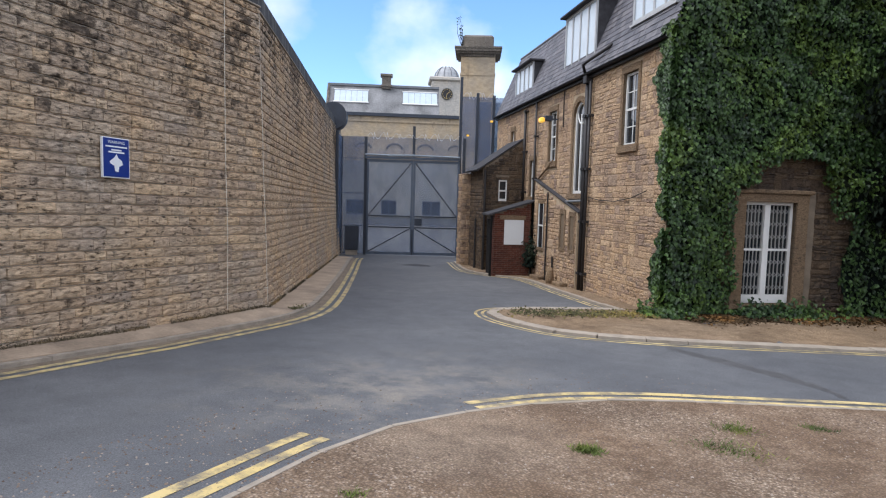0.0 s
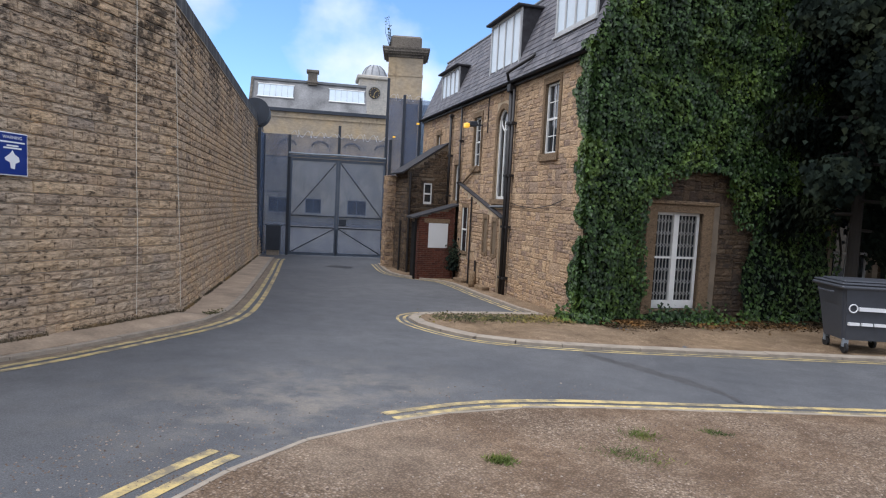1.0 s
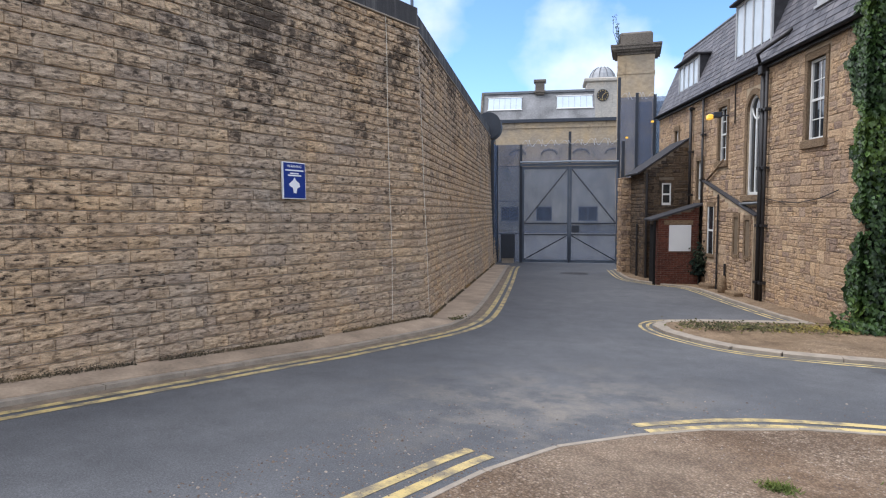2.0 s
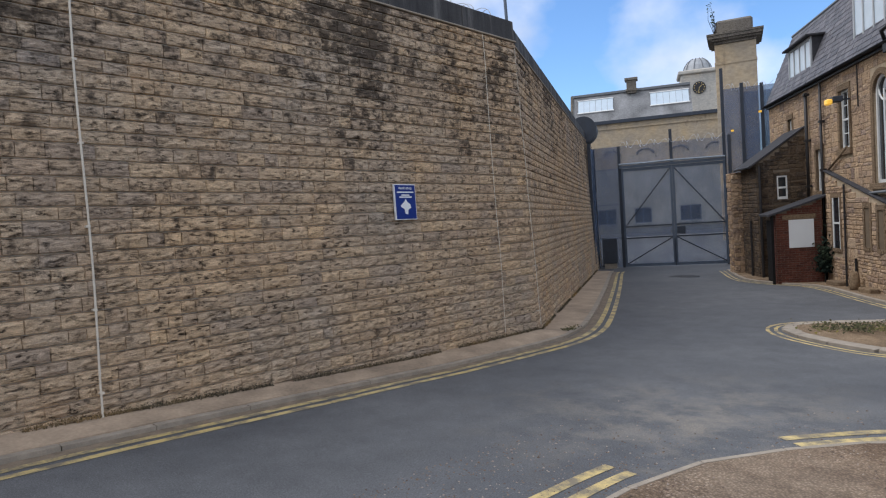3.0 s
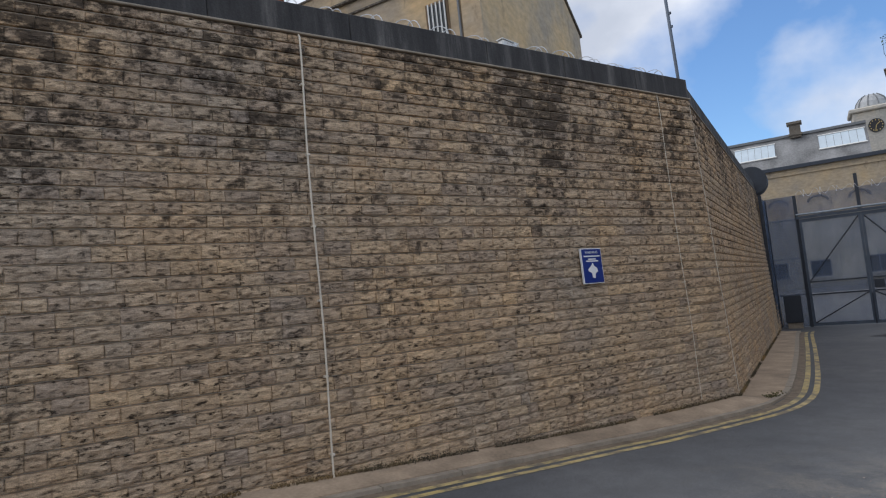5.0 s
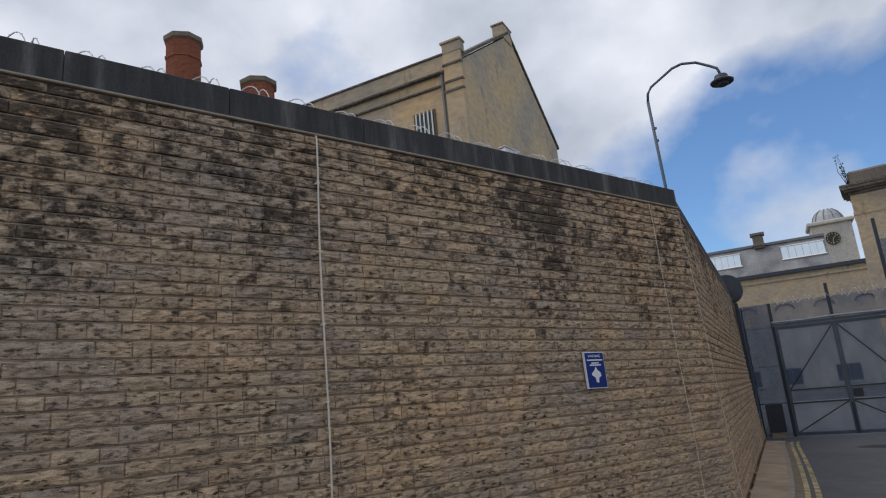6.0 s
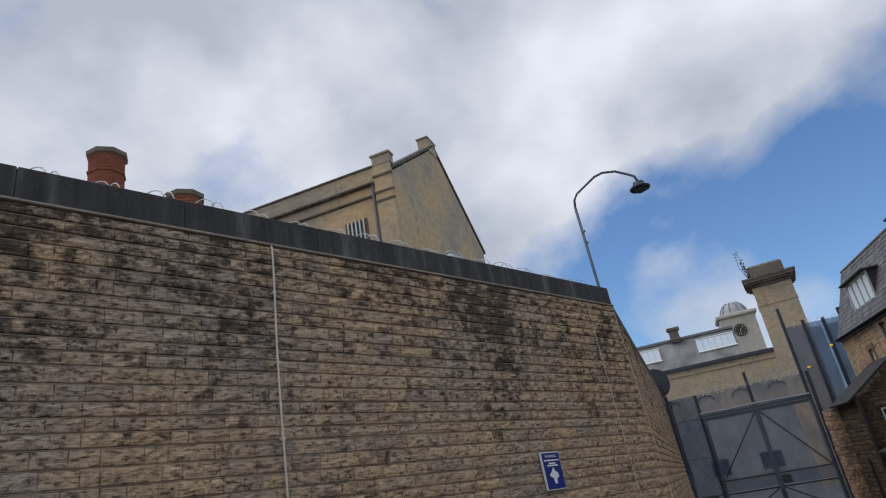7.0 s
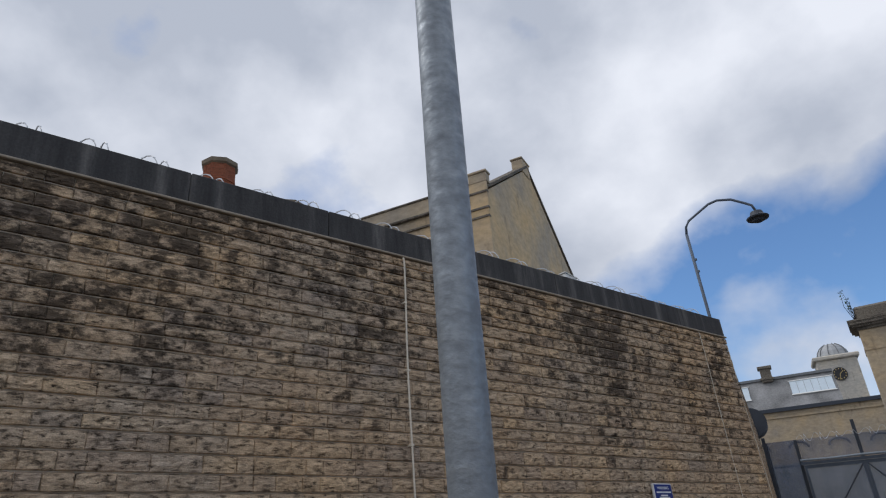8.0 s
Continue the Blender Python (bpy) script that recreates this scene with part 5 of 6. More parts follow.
# ---- gate and fence ----
GATE = frame_at(-13.7, 29.9, -0.87, 0.91, 0.414)
gate = thing("security_gate", GATE, "tall grey steel double gate with mesh infill, closed", "gate")
for sgn in (-1, 1):
    leaf = new("gate_leaf")
    leaf.parent = gate
    x0, x1 = sorted((sgn * 0.004, sgn * 2.4))
    hinge, lock = (x0, x1) if sgn < 0 else (x1, x0)
    part("stile", boxes((x0, x0 + 0.1, -0.05, 0.05, 0.06, 5.0)), M_STEEL, leaf)
    part("stile", boxes((x1 - 0.1, x1, -0.05, 0.05, 0.06, 5.0)), M_STEEL, leaf)
    for z, h in ((0.06, 0.14), (4.86, 0.14)):
        part("rail", boxes((x0 + 0.1, x1 - 0.1, -0.045, 0.045, z, z + h)), M_STEEL, leaf)
    part("lock_band", boxes((x0 + 0.1, x1 - 0.1, -0.01, 0.01, 1.55, 2.03)), M_MESH, leaf, "close mesh band behind the lock")
    part("rail", boxes((x0 + 0.1, x1 - 0.1, -0.06, 0.045, 1.46, 1.53), (x0 + 0.1, x1 - 0.1, -0.06, 0.045, 2.04, 2.11)), M_STEEL_DARK, leaf)
    part("brace", tube(bmesh.new(), [(hinge - sgn * 0.1, -0.04, 2.1), (lock + sgn * 0.1, -0.04, 4.85)], 0.028, 6), M_STEEL_DARK, leaf)
    part("brace", tube(bmesh.new(), [(hinge - sgn * 0.1, -0.04, 0.2), (lock + sgn * 0.1, -0.04, 1.46)], 0.028, 6), M_STEEL_DARK, leaf)
    part("mesh_infill", boxes((x0 + 0.1, x1 - 0.1, 0.0, 0.006, 0.2, 1.46), (x0 + 0.1, x1 - 0.1, 0.0, 0.006, 2.11, 4.86)), M_MESH_GATE, leaf)
part("lock_box", boxes((0.12, 0.5, -0.1, -0.06, 1.62, 1.98), bevel=0.02), M_STEEL_DARK, gate)
part("drop_bolt", tube(bmesh.new(), [(0, -0.08, 0.05), (0, -0.08, 1.4)], 0.03, 6), M_STEEL_DARK, gate)
part("head_beam", boxes((-2.5, 2.4, -0.09, 0.09, 5.02, 5.14)), M_STEEL, gate)
part("cable_tray", tube(bmesh.new(), [(-2.5, -0.1, 5.22), (-1.2, -0.1, 5.2), (0.0, -0.1, 5.23), (2.4, -0.1, 5.19)], 0.05, 8), M_GALV, gate)

fence = thing("security_fence", GATE, "tall grey anti-climb mesh fence on steel posts", "fence")
for x, z0, z1 in ((-2.48, 0, 6.15), (0.0, 5.1, 6.75), (2.4, 0, 9.35), (-3.75, 0, 6.1)):
    part("fence_post", boxes((x - 0.07, x + 0.07, 0.07, 0.21, z0, z1)), M_STEEL_DARK, fence)
for x, z0, z1 in ((2.62, 0, 6.2), (3.25, 3.9, 8.55), (4.1, 4.0, 8.45), (4.85, 4.0, 8.75)):
    part("fence_post", boxes((x - 0.07, x + 0.07, -0.02, 0.12, z0, z1)), M_STEEL_DARK, fence)
part("mesh_panel", boxes((-2.4, 2.33, 0.14, 0.146, 5.14, 6.15)), M_MESH_GATE, fence)
part("mesh_panel", boxes((-3.9, -2.55, 0.14, 0.146, 0.05, 6.15)), M_MESH, fence)
for k, (x0, x1) in enumerate(((2.47, 3.18), (3.32, 4.03), (4.17, 4.78))):
    part("mesh_panel", boxes((x0, x1, 0.05, 0.056, 0.05, 8.35)), M_MESH, fence)
    if k:
        part("mesh_panel", boxes((x0, x1, 0.62, 0.626, 0.05, 8.2)), M_MESH, fence)
part("mesh_panel", boxes((-3.72, -3.715, -1.9, 0.1, 0.1, 6.1)), M_MESH, fence)
part("fence_post", boxes((-3.79, -3.65, -2.0, -1.86, 0, 6.2)), M_STEEL_DARK, fence)
for z in (1.5, 3.2, 5.0):
    part("fence_rail", boxes((-3.7, -2.55, 0.15, 0.2, z, z + 0.05)), M_STEEL, fence)
razor_coil(GATE @ pose(-2.4, -0.2, 6.1), 4.7, "coil of razor wire above the gate")
razor_coil(GATE @ pose(2.5, -0.2, 8.3), 2.4, "coil of razor wire on the tall fence")
floodlight(GATE @ pose(3.95, -0.05, 7.1) @ Matrix.Scale(0.55, 4), "lit sodium floodlight on the fence", "sodium floodlights")
floodlight(GATE @ pose(2.75, -0.05, 6.35) @ Matrix.Scale(0.5, 4), "lit sodium floodlight on the fence", "sodium floodlights")
cabinet = thing("control_cabinet", GATE @ pose(-3.1, -0.6, 0.0), "dark steel control cabinet beside the gate", "cabinet")
part("body", boxes((-0.35, 0.35, 0, 0.4, 0.3, 1.55), bevel=0.015), M_STEEL_DARK, cabinet)
part("plinth", boxes((-0.3, 0.3, 0.05, 0.35, 0.0, 0.3)), M_KERB, cabinet)

# dark drum at the wall's end
drum = thing("wall_end_drum", W2 @ pose(19.4, 0.25, WALL_H + 0.55), "dark rounded metal drum on the end of the wall", "drum")
part("shell", tube(bmesh.new(), [(-0.6, -0.2, 0.0), (0.5, -0.2, 0.0)], 0.66, 24), M_STEEL_DARK, drum)

# ---- beyond the gate ----
def further(m, k):
    """The frame m moved out from the yard by the factor k, and grown alike."""
    o = Matrix.Translation((-0.06, -0.13, 2.14))
    return o @ Matrix.Scale(k, 4) @ o.inverted() @ m


FAR_HALL = frame_at(-27.4, 55.5, 0, 0.9, 0.44)
FAR, FAR_TOWER = further(FAR_HALL, 1.3), further(FAR_HALL, 1.6)
hall = thing("prison_hall", FAR, "pale sandstone prison hall with a slate roof and skylights", "building")
fh = [(-4.6, -2.9, 0.5, 1.9), (-1.2, 0.3, 0.5, 1.9), (2.8, 4.6, 0.5, 1.9)]
part("front_wall", slab(bmesh.new(), -9.0, 9.0, -1.3, 10.0, 0.0, 0.4, fh), M_ASHLAR, hall)
part("rendered_ground_storey", slab(bmesh.new(), -9.0, 9.0, -1.3, 5.7, -0.25, -0.004, fh), M_RENDER, hall)
for a, b, c, d in fh:
    w = part("window_frame", boxes((a, b, -0.1, -0.02, c, c + 0.08), (a, b, -0.1, -0.02, d - 0.08, d), *[(s - 0.03, s + 0.03, -0.1, -0.02, c + 0.08, d - 0.08) for s in (a + 0.04, (a + b) / 2, b - 0.04)]), M_STEEL, hall)
    part("pane", boxes((a, b, 0.05, 0.06, c, d)), M_GLASS, w)
    part("window_sill", boxes((a - 0.1, b + 0.1, -0.36, -0.1, c - 0.12, c)), M_RENDER, hall)
for z, t in ((9.98, 0.3), (9.45, 0.14)):
    part("cornice", boxes((-9.1, 9.1, -0.3 if t > 0.2 else -0.12, 0.0, z, z + t)), M_STEEL_DARK if t > 0.2 else M_ASHLAR, hall)
for k in range(5):
    x = -6.0 + 3.0 * k
    bm = bmesh.new()
    pts = [(x + 0.75 * math.cos(t), -0.06, 6.9 + 0.5 * math.sin(t)) for t in np.linspace(0, math.pi, 9)]
    part("arch_moulding", tube(bm, pts, 0.09, 6), M_ASHLAR_GREY, hall)
bm = bmesh.new()
prof = [(0.0, 10.28), (0.25, 10.3), (2.0, 13.1), (9, 13.4), (9, 10.28)]
vs = [[bm.verts.new((s, y, z)) for y, z in prof] for s in (-6.6, 4.3)]
for i in range(5):
    j = (i + 1) % 5
    bm.faces.new((vs[0][i], vs[1][i], vs[1][j], vs[0][j]))
bm.faces.new(vs[0][::-1])
bm.faces.new(vs[1])
part("roof", bm, M_STONE_GREY, hall)
part("ridge_capping", boxes((-6.6, 4.3, 1.85, 2.25, 13.1, 13.32)), M_LEAD, hall)
part("roof_verge", tube(bmesh.new(), [(-6.6, 0.1, 10.3), (-6.6, 2.0, 13.25)], 0.14, 6), M_ASHLAR_GREY, hall)
for a, b in ((-6.0, -2.7), (0.7, 4.1)):
    sk = new("skylight")
    sk.parent = hall
    sk.matrix_basis = pose(0, 0.98, 11.48, 58, 0, 0)
    for k in range(6):
        p, q = a + (b - a) * k / 6, a + (b - a) * (k + 1) / 6
        part("pane", boxes((p + 0.012, q - 0.012, -0.1, 1.35, 0.02, 0.05)), M_ROOFGLASS, sk)
    part("skylight_frame", boxes((a - 0.06, b + 0.06, -0.2, -0.1, 0.0, 0.1), (a - 0.06, b + 0.06, 1.35, 1.42, 0.0, 0.1)), M_WHITE, sk)
part("chimney", boxes((-1.4, -0.5, 1.6, 2.4, 12.9, 14.1), (-1.55, -0.35, 1.45, 2.55, 14.1, 14.35), (-1.5, -0.4, 1.5, 2.5, 13.1, 13.3), bevel=0.03), M_ASHLAR_GREY, hall)

tower = thing("clock_tower", FAR_TOWER @ pose(5.0, 1.2, 0.35), "square stone clock tower with a small lead dome", "tower")
part("shaft", boxes((-1.5, 1.6, -0.6, 2.4, -1.0, 13.4), bevel=0.04), M_PALESTONE, tower)
part("cornice", boxes((-1.75, 1.85, -0.85, 2.65, 13.4, 13.75), bevel=0.08), M_PALESTONE, tower)
part("dome", lathe(bmesh.new(), [(1.25, 13.75), (1.22, 13.95), (1.1, 14.35), (0.85, 14.7), (0.5, 14.95), (0.12, 15.05)], 20, (0.05, 0.9, 0)), simple("pale lead dome", (0.34, 0.35, 0.36), 0.6, 0.1, var=0.25, scale=2), tower)
for k in range(10):
    t = k * math.tau / 10
    part("dome_rib", tube(bmesh.new(), [(0.05 + r * math.cos(t), 0.9 + r * math.sin(t), h) for r, h in ((1.25, 13.97), (1.12, 14.37), (0.87, 14.73), (0.5, 14.99))], 0.04, 5), M_LEAD, tower)
dial = part("clock_dial", tube(bmesh.new(), [(0.0, -0.62, 12.1), (0.0, -0.7, 12.1)], 0.56, 24), M_CLOCK, tower, "black dial with gilt numerals")
for k in range(12):
    t = k * math.tau / 12
    part("numeral_mark", boxes((0.44 * math.sin(t) - 0.035, 0.44 * math.sin(t) + 0.035, -0.73, -0.7, 12.1 + 0.44 * math.cos(t) - 0.05, 12.1 + 0.44 * math.cos(t) + 0.05)), M_GOLD, dial)
part("clock_hand", tube(bmesh.new(), [(0, -0.74, 12.1), (0.28, -0.74, 12.35)], 0.035, 5), M_GOLD, dial)
part("clock_hand", tube(bmesh.new(), [(0, -0.74, 12.1), (-0.1, -0.74, 11.6)], 0.03, 5), M_GOLD, dial)

STACK = further(frame_at(-13.02, 37.7, 0, 0.947, 0.322), 1.4)
stack = thing("chimney_stack", STACK, "broad pale sandstone chimney stack with a projecting cap", "chimney")
part("shaft", boxes((-1.07, 1.07, 0.0, 2.0, -1.2, 11.05), bevel=0.03), M_ASHLAR, stack)
bm = bmesh.new()
n = 0
for h, w in ((11.05, 1.12), (11.2, 1.3), (11.32, 1.42), (11.5, 1.46)):
    box(bm, -w, w, 1.0 - w + 0.02, 1.0 + w - 0.02, h, h + (0.15 if h < 11.2 else 0.12 if h < 11.3 else 0.18 if h < 11.4 else 0.1))
part("cap_moulding", bm, M_ASHLAR_GREY, stack)
part("cap_block", boxes((-0.98, 0.95, 0.05, 1.95, 11.6, 12.4), bevel=0.12), M_ASHLAR_GREY, stack)
part("sunk_course", boxes((-1.1, 1.1, -0.03, 2.03, 9.9, 10.05)), M_ASHLAR, stack)
rp = random.Random(51)
shrub = thing("wall_shrub", STACK @ pose(-1.1, 0.1, 11.6), "spindly self-seeded shrub on the chimney cap", "plant")
bm, lv = bmesh.new(), bmesh.new()
for k in range(5):
    tip = Vector((rp.uniform(-0.22, 0.3), rp.uniform(-0.2, 0.2), rp.uniform(0.9, 2.1)))
    midp = tip * 0.5 + Vector((rp.uniform(-0.15, 0.15), 0, 0))
    tube(bm, [(0.1, 0, -0.1), midp, tip], 0.022, 5, r_end=0.006)
    for j in range(11):
        p = tip.lerp(midp, rp.random()) + Vector([rp.uniform(-0.1, 0.1) for _ in range(3)])
        a, b = Vector([rp.uniform(-1, 1) for _ in range(3)]).normalized() * 0.07, Vector([rp.uniform(-1, 1) for _ in range(3)]).normalized() * 0.045
        lv.faces.new([lv.verts.new(p + q) for q in (-a, b, a, -b)])
part("stem", bm, M_BARK, shrub)
part("leaves", lv, M_IVY, shrub)

# cell block behind the boundary wall
BLK = frame_at(-19.0, 14.0, 0, -0.434, 0.90)        # x along the gable, y into the block
block = thing("cell_block", BLK, "sandstone cell block with a tall gable and barred windows", "building")
GW, GE, GA = 12.4, 15.9, 20.1
bm = bmesh.new()
prof = [(0, -1), (GW, -1), (GW, GE), (GW / 2, GA), (0, GE)]
vs = [[bm.verts.new((x, y, z)) for x, z in prof] for y in (0.0, 0.6)]
for i in range(5):
    j = (i + 1) % 5
    bm.faces.new((vs[0][i], vs[0][j], vs[1][j], vs[1][i]))
bm.faces.new(vs[0][::-1])
bm.faces.new(vs[1])
bmesh.ops.recalc_face_normals(bm, faces=bm.faces)
gable = part("gable_wall", bm, M_CELL, block)
part("long_wall", boxes((0.0, 0.5, 0.6, 26.0, -1, GE)), M_CELL, block)
part("far_wall", boxes((GW - 0.5, GW, 0.6, 26.0, -1, GE)), M_CELL, block)
bm = bmesh.new()
for s, (xa, za), (xb, zb) in ((0, (0.35, GE), (GW / 2, GA - 0.35)), (1, (GW + 0.45, GE), (GW / 2, GA - 0.35))):
    q = [bm.verts.new((x, y, z)) for y in (0.55, 26.0) for x, z in ((xa, za), (xb, zb), (xb, zb + 0.15), (xa, za + 0.15))]
    for f in ((0, 1, 2, 3), (7, 6, 5, 4), (0, 4, 5, 1), (3, 2, 6, 7), (0, 3, 7, 4), (1, 5, 6, 2)):
        bm.faces.new([q[i] for i in f])
bmesh.ops.recalc_face_normals(bm, faces=bm.faces)
part("roof", bm, M_SLATE, block)
part("cornice", boxes((-0.2, 0.0, 0.8, 26.0, 15.5, 15.62), bevel=0.03), M_ASHLAR_GREY, block)
part("cornice", boxes((-0.1, 0.0, 0.8, 26.0, 14.95, 15.05), bevel=0.02), M_ASHLAR_GREY, block)
part("parapet", boxes((-0.12, 0.3, 0.8, 26.0, 15.62, 16.3)), M_ASHLAR, block)
part("parapet_coping", boxes((-0.18, 0.36, 0.8, 26.0, 16.3, 16.4), bevel=0.02), M_ASHLAR_GREY, block)
part("corner_pilaster", boxes((-0.14, -0.002, -0.03, 0.8, -1, 16.3)), M_CELL, block)
for z in (14.55, 14.97, 15.75):
    part("pilaster_band", boxes((-0.19, -0.002, -0.05, 0.84, z, z + 0.09)), M_ASHLAR_GREY, block)
part("kneeler", boxes((-0.16, 0.25, -0.06, 0.8, 16.3, 16.75), (-0.22, 0.3, -0.1, 0.86, 16.75, 16.86), bevel=0.02), M_ASHLAR, block)
part("apex_block", boxes((GW / 2 - 0.75, GW / 2 + 0.35, -0.06, 0.55, GA - 0.5, GA + 0.32), (GW / 2 - 0.82, GW / 2 + 0.42, -0.1, 0.6, GA + 0.32, GA + 0.42), bevel=0.03), M_ASHLAR, block)
for (xa, za), (xb, zb) in (((0.0, GE + 0.1), (GW / 2, GA + 0.1)), ((GW + 0.25, GE - 0.05), (GW / 2, GA + 0.1))):
    bm = bmesh.new()
    q = [bm.verts.new((x, y, z)) for y in (-0.07, 0.66) for x, z in ((xa, za), (xb, zb), (xb, zb + 0.16), (xa, za + 0.16))]
    for f in ((0, 1, 2, 3), (7, 6, 5, 4), (0, 4, 5, 1), (3, 2, 6, 7), (0, 3, 7, 4), (1, 5, 6, 2)):
        bm.faces.new([q[k] for k in f])
    bmesh.ops.recalc_face_normals(bm, faces=bm.faces)
    part("gable_coping", bm, M_ASHLAR_GREY, block)
for y0 in (1.42, 4.9, 8.4, 11.9):
    part("window_recess", boxes((-0.06, -0.01, y0, y0 + 1.05, 12.5, 14.1)), M_DRESSED, block)
    wn2 = part("window_pane", boxes((-0.08, -0.061, y0 + 0.1, y0 + 0.95, 12.6, 14.0)), M_GLASS, block)
    for k in range(5):
        part("window_bar", tube(bmesh.new(), [(-0.12, y0 + 0.14 + 0.19 * k, 12.55), (-0.12, y0 + 0.14 + 0.19 * k, 14.05)], 0.035, 6), M_WHITE, wn2)
part("arched_vent", boxes((7.4, 7.9, -0.03, 0.0, 9.4, 10.3), bevel=0.015), M_DARK, gable)
part("rain_pipe", tube(bmesh.new(), [(-0.07, 0.95, 5.0), (-0.07, 0.95, 15.5)], 0.06, 6), M_LEAD, block)


def octagon_stack(x, y, z0, z1, r, label):
    root = thing("octagonal_chimney", pose(x, y, 0), label, "chimney", "red brick chimneys")
    verts, faces = [], []
    rng = random.Random(int(z1 * 7))
    part("core", lathe(bmesh.new(), [(r - 0.02, z0), (r - 0.02, z1 - 0.1)], 8), M_MORTAR_DARK, root)
    for k in range(8):
        t = (k + 0.5) * math.tau / 8
        fc = new("flue_face")
        fc.parent = root
        ap = (r - 0.02) * math.cos(math.pi / 8)
        fc.matrix_basis = pose(ap * math.cos(t), ap * math.sin(t), 0, 0, 0, math.degrees(t) + 90)
        half = r * math.sin(math.pi / 8)
        stone_sheet("brick_courses", rng, [(a, b, c, d) for a, b, c, d in bricks(-half, half, z1 - 3.0, z1 - 0.3, lambda s: 99)], M_POTBRICK, fc, 0.012, 0.004)
    part("band", lathe(bmesh.new(), [(r + 0.04, z1 - 1.2), (r + 0.05, z1 - 1.1), (r + 0.03, z1 - 1.1)], 8), M_POTBRICK, root)
    part("cap", lathe(bmesh.new(), [(r, z1 - 0.32), (r + 0.1, z1 - 0.25), (r + 0.12, z1 - 0.05), (r + 0.03, z1), (r - 0.15, z1)], 8), M_MORTAR_DARK, root)
    return root


octagon_stack(-29.2, 5.55, 8.0, 20.0, 0.80, "octagonal orange-red brick chimney with a dark cap")
octagon_stack(-28.0, 8.7, 8.0, 17.9, 0.80, "lower octagonal orange-red brick chimney")
part_block = thing("service_block", pose(-32, 6, 0), "plain sandstone service block behind the wall", "building")
part("walls", boxes((-5, 5, -8, 6, -1, 11)), M_ASHLAR, part_block)

# ---- ivy, trees, ground plants ----
ri = random.Random(61)


def leaf(verts, faces, p, n, size, rng):
    """One pointed, slightly folded leaf lying across the direction n."""
    n = (Vector(n) + Vector([rng.uniform(-0.55, 0.55) for _ in range(3)])).normalized()
    down = (Vector((rng.uniform(-0.6, 0.6), rng.uniform(-0.6, 0.6), -1)) - n * n.z * -1).normalized()
    a = n.cross(down).normalized()
    down = a.cross(n).normalized()
    i = len(verts)
    for u, v, w in ((0, -0.45, 0), (0.5, -0.1, 0.14), (0.0, 0.6, -0.05), (-0.5, -0.1, 0.14), (0, 0.0, -0.02)):
        verts.append(tuple(p + size * (u * a + v * down + w * n)))
    faces += [(i, i + 1, i + 4), (i + 1, i + 2, i + 4), (i + 2, i + 3, i + 4), (i + 3, i, i + 4)]


def foliage(name, verts, faces, material, parent):
    me = bpy.data.meshes.new(name)
    me.from_pydata(verts, [], faces)
    me.materials.append(material)
    ob = new(name, me)
    ob.parent = parent
    ob["kind"] = "stuff"
    return ob


def ivy_depth(x, z):
    return 0.2 + 0.22 * noise.noise((x * 0.8, z * 0.8, 0)) + 0.14 * noise.noise((x * 2.7, z * 2.7, 5))


def ivy_here(x, z):
    """Where the creeper grows on the front, round its window."""
    wob = 0.35 * noise.noise((x * 0.8, z * 0.8, 9)) + 0.12 * noise.noise((x * 3, z * 3, 2))
    if z > 6.3 + (x - 0.1) * 2.2 + wob:
        return False
    if 2.0 + wob * 0.4 < x < 4.55 + wob and -0.3 < z < 2.75 + wob * 0.8:
        return False
    if 3.95 < x < 5.0 + wob * 1.2 and z < 1.7 + wob * 2:
        return False
    if 8.0 < x < 9.9 and 0.0 < z < 2.75:
        return False
    if 2.5 < x < 4.3 and 2.4 < z < 3.2 + wob:
        return False
    return True


ivy = thing("ivy", FRONT, "dense dark green ivy covering the house front", "ivy")
# bumpy sheet behind the leaves; its near-black colour paints the shade inside the ivy
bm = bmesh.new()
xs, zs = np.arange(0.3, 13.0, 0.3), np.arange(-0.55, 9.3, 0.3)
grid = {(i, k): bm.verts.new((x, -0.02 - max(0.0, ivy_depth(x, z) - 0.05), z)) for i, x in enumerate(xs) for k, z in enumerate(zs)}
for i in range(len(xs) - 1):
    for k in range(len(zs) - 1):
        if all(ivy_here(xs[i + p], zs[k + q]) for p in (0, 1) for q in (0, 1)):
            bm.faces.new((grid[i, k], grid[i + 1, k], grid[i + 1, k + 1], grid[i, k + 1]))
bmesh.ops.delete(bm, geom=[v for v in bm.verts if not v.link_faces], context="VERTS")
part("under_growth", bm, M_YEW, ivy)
verts, faces = [], []
while len(faces) < 4 * 42000:
    x, z = ri.uniform(0.22, 13.0), ri.uniform(-0.6, 9.4)
    if x > 8 and ri.random() < 0.5:
        continue
    if x > 4.6 and z < 3.2 and ri.random() < 0.6:
        continue
    if ivy_here(x, z):
        leaf(verts, faces, Vector((x, -0.05 - ivy_depth(x, z) * ri.uniform(0.7, 1.5), z)), (0, -1, 0.35), ri.uniform(0.06, 0.125), ri)
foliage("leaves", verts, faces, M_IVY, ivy)
